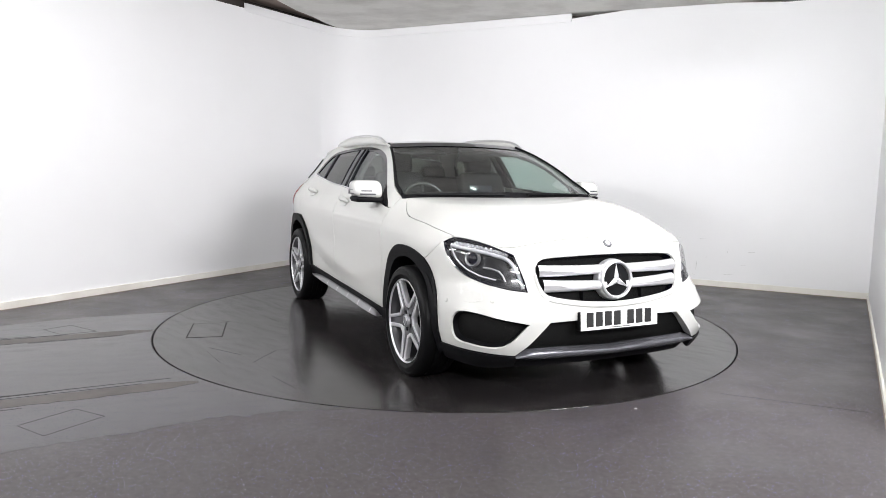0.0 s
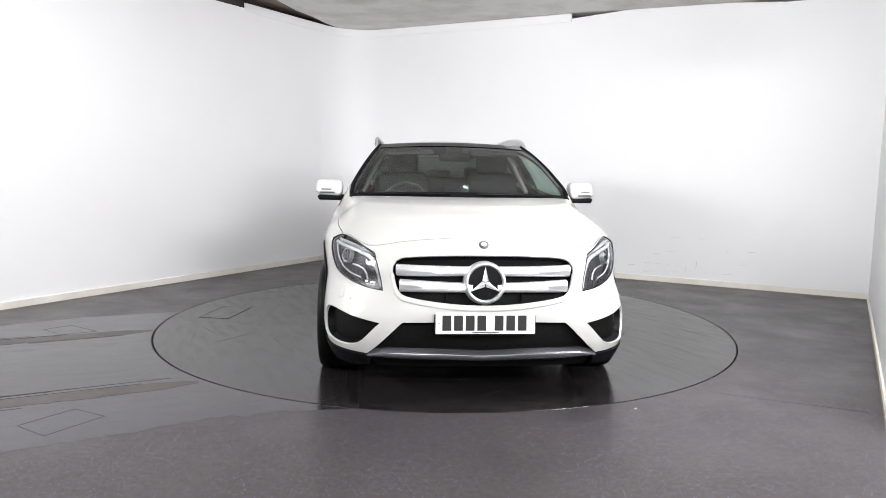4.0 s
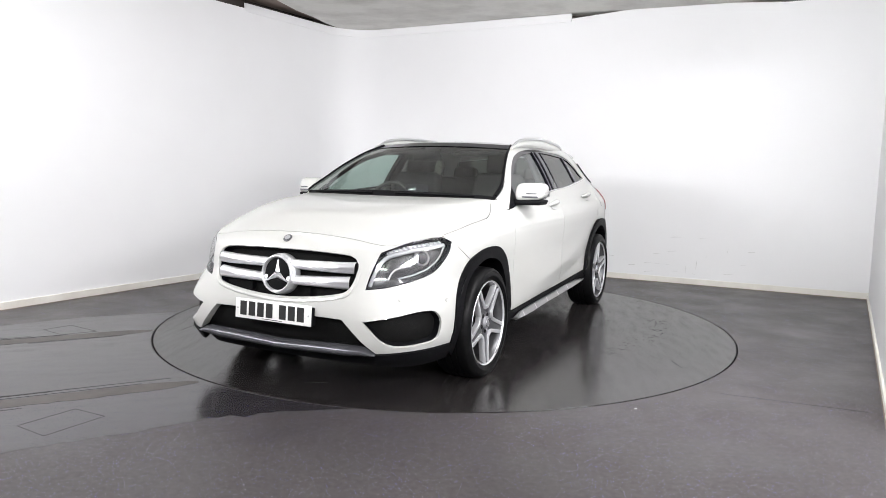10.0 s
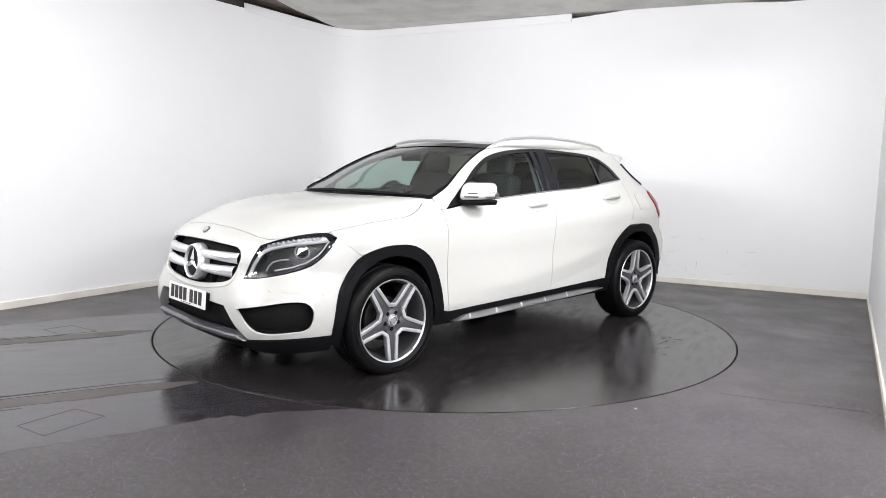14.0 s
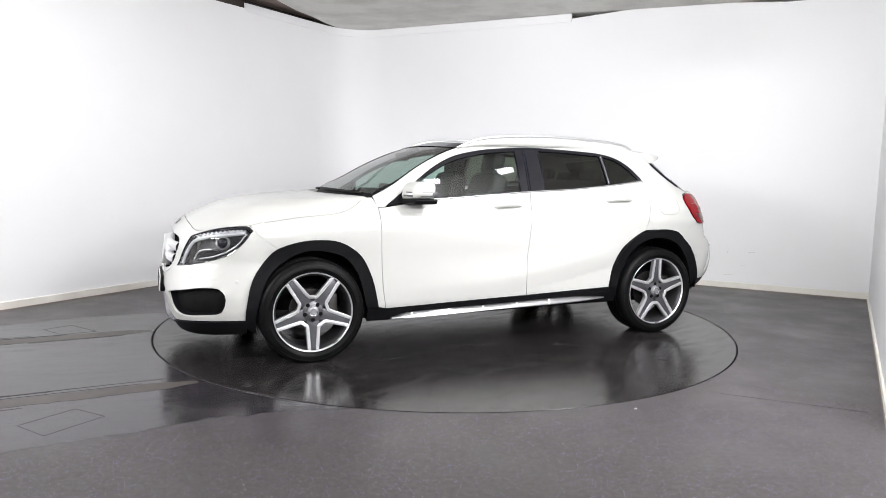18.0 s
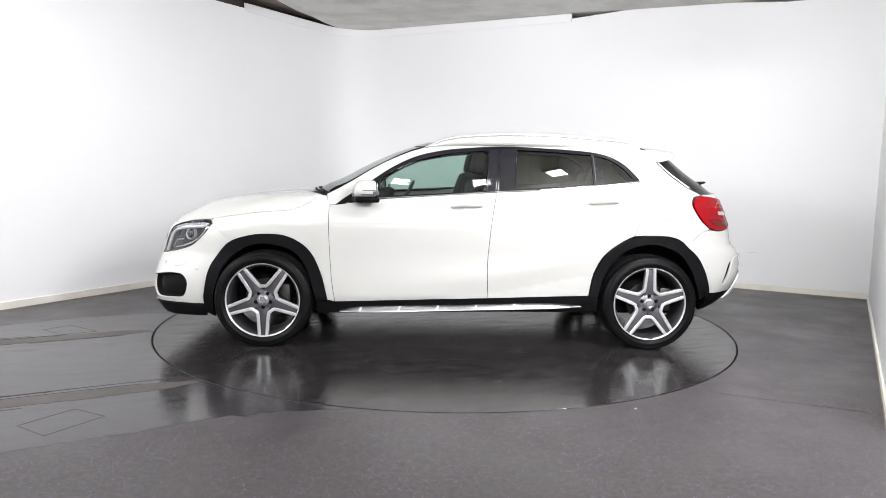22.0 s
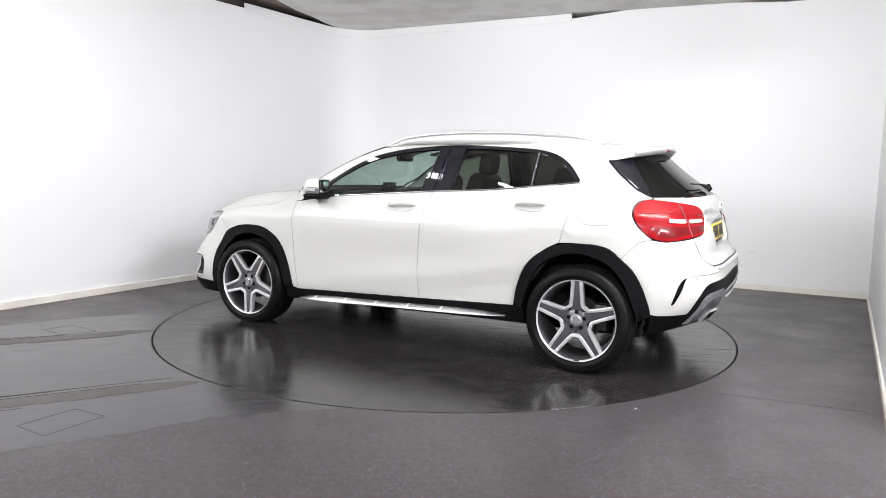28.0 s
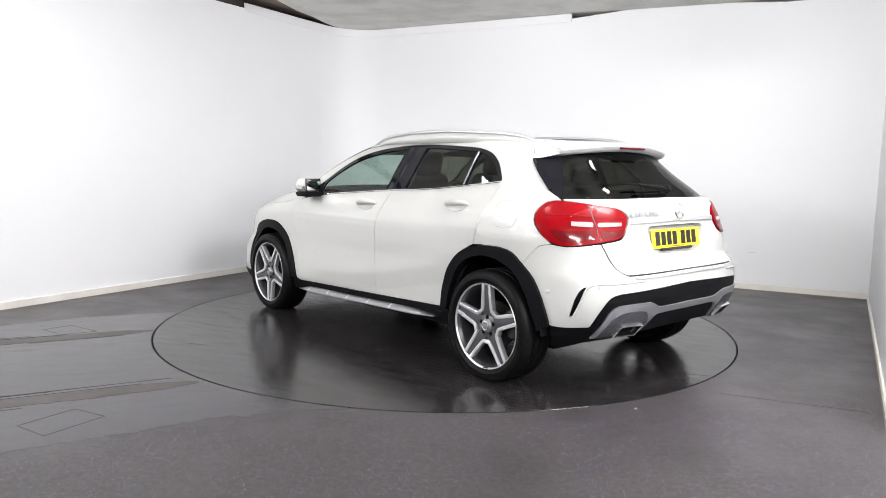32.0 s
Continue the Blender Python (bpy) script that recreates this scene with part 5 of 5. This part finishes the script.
# ---- mirrors, handles, rails ----
for f in mirror:
    sg = -1 if f else 1
    mm = pose(0.600, 0.916 * sg, 1.104)
    body = box(0.168, 0.188, 0.116, None, 0.040, 5)
    for v in body.verts:
        u = v.co.y * sg / 0.1
        v.co.x += -0.012 - 0.022 * u - (0.018 * (v.co.z / 0.0535) if v.co.x > 0 else 0)
        v.co.z *= 1.0 - 0.07 * u
        v.co.z += 0.004 * u
        if v.co.x < -0.02:
            v.co.x = -0.055 + (v.co.x + 0.055) * 0.3 - 0.02 * u
    body.transform(mm)
    mir = part("door_mirror", body, PAINT, car, "white door mirror with black base")
    low = box(0.165, 0.182, 0.036, None, 0.014, 3)
    for v in low.verts:
        v.co.x += -0.006 - 0.024 * v.co.y * sg / 0.1
        v.co.y *= 1.0 if v.co.z > 0 else 0.93
    low.transform(mm @ pose(0, -0.006 * sg, -0.0715))
    part("mirror_base", low, BLACK, mir, "black lower shell")
    part("indicator", box(0.010, 0.108, 0.011, mm @ pose(0.076, 0.012 * sg, -0.034, 0, 0, 12.5 * sg), 0.003), GUNMETAL, mir, "slim dark indicator strip")
    part("indicator", box(0.010, 0.074, 0.009, mm @ pose(0.0695, 0.020 * sg, -0.012, 0, 0, 12.5 * sg), 0.003), GUNMETAL, mir)
    for dz, ln in ((-0.034, 0.120), (-0.007, 0.100)):
        part("indicator", box(ln, 0.007, 0.0055, mm @ pose(-0.045, 0.0915 * sg, dz), 0.002), GUNMETAL, mir)
    part("indicator", box(0.040, 0.007, 0.025, mm @ pose(-0.084, 0.0905 * sg, -0.021), 0.003), GUNMETAL, mir)
    part("mirror_glass", box(0.005, 0.135, 0.085, mm @ pose(-0.079, 0.0, 0.002, 0, 0, 10 * sg), 0.002), CHROME, mir, "mirror glass")
    part("mirror_glass_rim", box(0.006, 0.150, 0.10, mm @ pose(-0.075, 0.0, 0.0, 0, 0, 10 * sg), 0.002), BLACK, mir)
    arm = box(0.10, 0.12, 0.028, pose(0.625, 0.825 * sg, 1.040, 8 * sg, 0, 0), 0.012, 3)
    part("mirror_arm", arm, BLACK, mir)
    sheet("mirror_sail", curve(xz([(0.795, 0.997, 1), (0.60, 1.130, 1), (0.595, 1.032, 1)]), 0.05), wrap, BLACK, car, "black corner trim", step=0.05, lift=0.002, flange=0.01, flip=f)
    for door, xs, z in ((doors_f[int(f)], (0.005, -0.215), 0.982), (doors_r[int(f)], (-0.955, -1.172), 1.022)):
        cup = sheet("handle_cup", curve([(sx(xs[0] - 0.03, z), z - 0.022), (sx(xs[0] - 0.11, z), z - 0.034), (sx(xs[1] + 0.03, z), z - 0.020), (sx(xs[1] + 0.03, z), z + 0.014), (sx(xs[0] - 0.11, z), z + 0.020), (sx(xs[0] - 0.03, z), z + 0.012)], 0.02), wrap, PAINT, door, step=0.04, lift=0.003, flange=0.006, flip=f)
        seam = [(sx(xs[0] - 0.03, z), z - 0.022), (sx(xs[0] - 0.11, z), z - 0.034), (sx(xs[1] + 0.03, z), z - 0.020), (sx(xs[1] + 0.03, z), z + 0.014), (sx(xs[0] - 0.11, z), z + 0.020), (sx(xs[0] - 0.03, z), z + 0.012)]
        # grey bead drawn round the cup in place of its hollow shading
        part("cup_shade", bead(seam + seam[:1], 0.0024, 0.0022, f), SHADE_GAP_GREY, door)
        line = []
        for k in range(13):
            u = k / 12
            p, n = wrap(sx(xs[0] + (xs[1] - xs[0]) * u, z), z + 0.010 * u)
            p = p + n * (0.006 + 0.030 * math.sin(math.pi * min(max(u, 0.0), 1)) ** 0.5)
            line.append((p[0], p[1] * sg, p[2]))
        part("door_handle", tube(line, [0.006 + 0.009 * math.sin(math.pi * k / 12) ** 0.5 for k in range(13)], 10, flat=1.35), PAINT, door, "white pull handle")
    rail = []
    for k in range(25):
        u = k / 24
        x = 0.19 - 1.595 * u
        y = 0.588 - 0.083 * u ** 3
        z = float(glide(-x, [-0.19, -0.143, -0.10, -0.018, 0.109, 0.323, 0.542, 0.765, 0.992, 1.224, 1.343, 1.41], [1.400, 1.420, 1.440, 1.466, 1.484, 1.498, 1.503, 1.499, 1.487, 1.471, 1.450, 1.422]))
        rail.append((x, y * sg, z))
    part("roof_rail", tube(rail, [0.005 + 0.0055 * min(1, 8 * min(k, 24 - k) / 24) for k in range(25)], 10, flat=1.1), RAIL, car, "satin aluminium roof rail")
    foot = []
    for k in range(25):
        u = k / 24
        foot.append([(rail[k][0], rail[k][1] + 0.002 * sg, rail[k][2] - 0.004), (rail[k][0], rail[k][1] + 0.006 * sg, roof_z(rail[k][0], rail[k][1]) - 0.012)])
    loft("rail_foot", foot, PAINT, car, thick=0.012)
# ---- rear details ----
DEEPRED = material("deep_red_lens", (0.115, 0.001, 0.003), 0.16, coat=0.25, spec=0.25)
PINKLED = material("pale_red_led", (0.70, 0.22, 0.22), 0.2, coat=0.6)
for f in mirror:
    tl = sheet("tail_lamp", TAIL, wrap, REDLENS, car, "red wrap-around tail lamp", step=0.035, lift=0.007, flange=0.02, flip=f)
    sheet("clear_lens", curve([(4.622, 0.951, 1), (4.738, 0.947), (4.738, 0.969), (4.622, 0.973, 1)], 0.02), wrap, CLEARLENS, tl, "clear indicator lens", step=0.03, lift=0.011, flange=0.004, flip=f)
    sheet("clear_lens", curve([(4.772, 0.947), (4.930, 0.950, 1), (4.930, 0.969, 1), (4.772, 0.968)], 0.02), wrap, CLEARLENS, tl, "clear reversing lens", step=0.03, lift=0.011, flange=0.004, flip=f)
    part("lamp_split", bead([(4.70, 1.060), (4.735, 1.0), (4.762, 0.945), (4.763, 0.868)], 0.0025, 0.0065, f), GUNMETAL, tl)
    for loop in ([(4.50, 0.925, 1), (4.745, 0.925, 1), (4.745, 0.882, 1), (4.57, 0.866)], [(4.78, 0.928, 1), (4.955, 0.928, 1), (4.91, 0.894), (4.78, 0.880, 1)]):
        sheet("lamp_panel", curve(loop, 0.03), wrap, DEEPRED, tl, "darker red lamp panel", step=0.03, lift=0.0085, flange=0.003, flip=f)
    part("lamp_ridge", bead([(4.47, 1.0), (4.60, 1.005), (4.75, 0.995), (4.96, 0.985)], 0.0016, 0.007, f), DEEPRED, tl)
    for k in range(7):
        part("lamp_led", lathe([(0, 0.004), (0.0025, 0.003), (0.003, 0)], 8, "z", on_hull(4.615 + 0.018 * k, 1.0 + 0.036 * math.sin(k / 6 * 1.7), 0.006, f)), PINKLED, tl)
    pocket("bumper_vent", VENT, 0.025, BLACK, BLACK, "slim black bumper vent", flips=(f,))
    part("vent_edge", bead([(4.564, 0.455), (4.592, 0.56), (4.640, 0.640), (4.80, 0.652), (5.0, 0.658)], 0.007, -0.001, f), PAINT, car)
    for s, z in ((4.425, 0.590), (4.69, 0.632)):
        part("parking_sensor", lathe([(0, 0.003), (0.009, 0.003), (0.011, 0.001), (0.011, -0.004)], 16, "z", on_hull(s, z, 0.001, f)), PAINT, car)
    m = on_hull(4.928, 0.389, 0.008, f)
    tip = [(-0.088, -0.040), (0.080, -0.048), (0.092, 0.036), (-0.072, 0.042)]
    ring = bmesh.new()
    o = [ring.verts.new((x, y, 0.012)) for x, y in tip]
    i_ = [ring.verts.new((x * 0.90, y * 0.80, 0.010)) for x, y in tip]
    d_ = [ring.verts.new((x * 0.86, y * 0.76, -0.04)) for x, y in tip]
    e_ = [ring.verts.new((x * 1.02, y * 1.02, -0.03)) for x, y in tip]
    for k in range(4):
        n = (k + 1) % 4
        ring.faces.new((o[k], o[n], i_[n], i_[k]))
        ring.faces.new((e_[k], e_[n], o[n], o[k]))
    bmesh.ops.recalc_face_normals(ring, faces=ring.faces)
    ring.transform(m)
    ex = part("exhaust_tip", ring, CHROME, car, "rectangular chrome exhaust tip", smooth=False)
    bore = bmesh.new()
    a_ = [bore.verts.new((x * 0.895, y * 0.79, 0.0095)) for x, y in tip]
    b_ = [bore.verts.new((x * 0.86, y * 0.76, -0.014)) for x, y in tip]
    for k in range(4):
        n = (k + 1) % 4
        bore.faces.new((a_[k], b_[k], b_[n], a_[n]))
    bore.transform(m)
    part("exhaust_bore", bore, BLACK, ex, "black exhaust bore", smooth=False)
    part("exhaust_core", box(0.15, 0.066, 0.01, m @ pose(0.002, -0.001, -0.019), 0.002), BLACK, ex)

gatebar = rear_loop([(mid, 0.992), (5.02, 0.985, 1), (5.015, 0.960, 1), (mid, 0.966)])
sheet("chrome_strip", gatebar, wrap, BRIGHT, car, "silver strip across the tailgate", step=0.05, lift=0.012, flange=0.014)
RB = pose(-2.096, 0, 1.022, 0, -82, 0)
part("rear_emblem", lathe([(0.040, 0.0), (0.041, 0.006), (0.045, 0.008), (0.048, 0.005), (0.049, 0.0)], 40, "z", RB), CHROME, car, "small round chrome emblem")
for k in range(3):
    a = box(0.042, 0.007, 0.006, RB @ pose(0, 0, 0.004, 0, 0, 120 * k) @ pose(0.020, 0, 0), 0.002)
    part("rear_emblem_arm", a, CHROME, car)
y = 0.44
for k, wd in enumerate((0.034, 0.028, 0.034, 0, 0.028, 0.028, 0.028, 0.024)):
    if wd:
        part("badge_bar", box(wd, 0.028, 0.006, pose(-2.062 - 0.027 * (1 - y / 0.46), y - wd / 2, 1.014) @ BACK @ pose(0, 0, 0, -8, -6, 0), 0.001), SATIN, car)
    y -= (wd or 0.014) + 0.006
number_plate(PLATE_Y, pose(-2.086, 0, 0.866) @ BACK @ pose(0, 0, 0, -9), "yellow rear number plate", "")
pocket("plate_recess", RECESS, 0.045, PAINT, PAINT, "recessed white plate surround", flips=(False,))
part("plate_caption", box(0.34, 0.016, 0.012, pose(-2.093, 0, 0.805) @ BACK @ pose(0, 0, 0, -9), 0.002), INK, car)
ledge = rear_loop([(mid, 0.684), (4.93, 0.682, 1), (4.93, 0.668, 1), (mid, 0.668)])
sheet("load_edge_strip", ledge, wrap, BRIGHT, car, "chrome loading edge strip", step=0.05, lift=0.010, flange=0.012)
part("gate_gap", bead([(4.90, 0.690), (5.2, 0.690), (mid, 0.690)], 0.0045, -0.001), INK, car)
part("gate_gap", bead([(4.90, 0.690), (5.2, 0.690), (mid, 0.690)], 0.0045, -0.001, True), INK, car)
for k in range(15):
    part("ledge_rib", box(0.004, 0.014, 0.004, on_hull(mid - 0.46 + 0.06 * k, 0.677, 0.010) if k < 8 else on_hull(mid - 0.46 + 0.06 * (14 - k), 0.677, 0.010, True), 0.002), SATIN, car)
# rear wiper
hub = Vector((-2.012, 0.0, 1.146))
part("rear_wiper", tube([hub + Vector((0.0, 0, 0)), hub + Vector((0.0, 0.10, 0.012)), hub + Vector((0.012, 0.28, 0.030))], [0.016, 0.014, 0.006], 8), BLACK, car, "black rear wiper")
part("wiper_blade", tube([hub + Vector((0.03, -0.02, 0.025)), hub + Vector((0.028, 0.18, 0.030)), hub + Vector((0.055, 0.36, 0.034))], 0.006, 6), RUBBER, car)
part("wiper_boss", lathe([(0, 0.03), (0.022, 0.028), (0.028, 0.0)], 20, "z", Matrix.Translation(hub) @ pose(0.01, 0, 0, 0, -60, 0)), BLACK, car)
# fuel flap on the left flank
flap = curve(xz([(-1.412, 1.035), (-1.44, 1.066), (-1.57, 1.070), (-1.602, 1.035), (-1.602, 0.960), (-1.578, 0.931), (-1.44, 0.929), (-1.412, 0.960)]), 0.02)
sheet("fuel_flap", flap, wrap, PAINT, car, "white fuel filler flap", step=0.04, lift=0.0022, flange=0.003)
part("flap_gap", bead(flap + flap[:1], 0.0022, 0.0012), material("soft_panel_gap", (0.42, 0.42, 0.42), 0.6), car)
# front wipers
for y0, y1, xa in ((0.10, 0.62, 0.99), (-0.66, -0.08, 0.97)):
    pts = []
    for k in range(7):
        y = y0 + (y1 - y0) * k / 6
        pts.append((1.06 - 0.35 * y * y - 0.02, y, 1.070 + 0.012 * (1 - (y / 0.7) ** 2)))
    part("wiper", tube(pts, 0.008, 8), BLACK, car, "black windscreen wiper")

# ---- cabin ----
part("dashboard", box(0.42, 1.44, 0.22, pose(0.70, 0, 0.93, 0, 6, 0), 0.06, 4), CABIN, car, "black dashboard")
part("instrument_hood", box(0.18, 0.36, 0.09, pose(0.53, -0.36, 1.035), 0.035, 4), CABIN, car)
part("centre_screen", box(0.02, 0.19, 0.12, pose(0.55, 0.0, 1.07, 0, -10, 0), 0.006), GLOSS, car, "dark centre display")
part("centre_console", box(0.95, 0.24, 0.28, pose(0.15, 0, 0.50), 0.05, 3), CABIN, car)
sw = pose(0.355, -0.36, 0.970, 0, 64, 0)
LEATHER = material("smooth_black_leather", (0.035, 0.034, 0.033), 0.32, grain=0.2, scale=150, bump=0.05)
ringpts = [(sw @ Vector((0.182 * math.cos(a), 0.182 * math.sin(a), 0)))[:] for a in np.linspace(0, 2 * math.pi, 33)[:-1]]
stw = part("steering_wheel", tube(ringpts, 0.015, 8, closed=True), LEATHER, car, "black leather steering wheel")
part("steering_boss", lathe([(0, 0.03), (0.055, 0.025), (0.075, 0.0), (0.05, -0.05)], 24, "z", sw), CABIN, stw)
for ang in (0, 90, 180):
    part("steering_spoke", box(0.13, 0.03, 0.012, sw @ pose(0, 0, 0, 0, 0, ang + 90) @ pose(0.12, 0, 0), 0.005), CABIN, stw)


def seat(x, y, wide, name="front_seat", head=True):
    c = part(name, box(0.52, wide, 0.16, pose(x + 0.22, y, 0.56, 0, -8, 0), 0.06, 4), CABIN, car, "black leather seat")
    b = box(0.15, wide, 0.66, None, 0.055, 4)
    for v in b.verts:
        v.co.y *= 1 - 0.22 * max(0, v.co.z / 0.33)
        v.co.x += 0.03 * math.cos(v.co.y / wide * 3.0) * -1
    b.transform(pose(x - 0.11, y, 0.90, 0, -17, 0))
    part("backrest", b, CABIN, c)
    if head:
        part("headrest", box(0.10, 0.25, 0.17, pose(x - 0.235, y, 1.290, 0, -12, 0), 0.042, 4), CABIN, c)
        for sg in (1, -1):
            part("headrest_post", tube([(x - 0.20, y + 0.06 * sg, 1.17), (x - 0.228, y + 0.06 * sg, 1.26)], 0.006, 6), SATIN, c)
    return c


seat(0.02, 0.37, 0.50)
seat(0.02, -0.37, 0.50)
bench = part("rear_bench", box(0.50, 1.26, 0.18, pose(-0.72, 0, 0.60, 0, -6, 0), 0.06, 4), CABIN, car, "black rear seat bench")
bb = box(0.15, 1.24, 0.56, pose(-1.02, 0, 0.90, 0, -20, 0), 0.055, 4)
part("backrest", bb, CABIN, bench)
for y in (0.36, 0, -0.36):
    part("headrest", box(0.09, 0.24, 0.14, pose(-1.115, y, 1.20 - (0.03 if y == 0 else 0), 0, -15, 0), 0.04, 3), CABIN, bench)
loft("headlining", [[(p[0], p[1] * 0.97, p[2] - 0.035) for p in r] for r in roof_rows(0.02, -1.50, 14, 0.09, -0.08)], LINING, car, "grey headlining")
part("interior_mirror", box(0.03, 0.24, 0.065, pose(0.395, 0, 1.335, 0, 12, 0), 0.018, 3), BLACK, car, "black interior mirror")
part("sensor_housing", box(0.12, 0.13, 0.04, pose(0.33, 0, 1.372, 0, 24, 0), 0.015, 3), BLACK, car, "black sensor pod behind the screen")
for f in mirror:
    sg = -1 if f else 1
    part("pillar_trim", tube([(-0.33, 0.70 * sg, 1.05), (-0.36, 0.575 * sg, 1.30), (-0.38, 0.50 * sg, 1.40)], 0.035, 10, flat=0.6), LINING, car)
    part("sun_visor", box(0.15, 0.38, 0.02, pose(0.16, 0.33 * sg, 1.375, 0, 12, 0), 0.008), CABIN, car)

# bright cross bars along the running boards
TREADS = material("bright_step_joint", (0.66, 0.66, 0.67), 0.42, metal=0.3, grain=0.2, scale=90)
for f in mirror:
    for k in range(5):
        rows = []
        for j in range(2):
            u = j
            row = []
            for o, v, lean in ((0.0125, 0.04, 0.0), (0.024, 0.45, -0.006), (0.0345, 0.88, -0.012)):
                x = 0.628 - 0.268 * k - 0.016 * u - lean
                up = float(glide(-x, [-0.77, -0.64, 0.0, 0.7, 0.92], [0.256, 0.282, 0.298, 0.318, 0.304]))
                dn = float(glide(-x, [-0.77, -0.6, 0.0, 0.7, 0.92], [0.254, 0.250, 0.266, 0.286, 0.302]))
                row.append((x, hull(sx(x, 0.315), 0.315)[1] + o + 0.0022, up + (dn - up) * v + 0.0022))
            rows.append(row)
        loft("step_joint", rows, TREADS, car, "bright cross bar on the running board", flip=f)


def motions():
    turn = [(0.0, -64.55), (3.0, -79.75), (6.0, -95.3), (9.0, -110.75), (12.0, -126.3), (14.5, -139.15), (17.0, -151.9), (20.0, -167.35), (23.0, -182.65), (25.5, -195.1), (28.0, -207.9), (30.0, -218.05), (32.0, -228.5)]
    for thing, off in ((car, 0.018), (turntable, 0.0)):
        rows = []
        for t, deg in turn:
            rows.append((t, pose(0, 0, 0, 0, 0, deg) @ pose(0, off, 0)))
        walk(thing, rows)


motions()
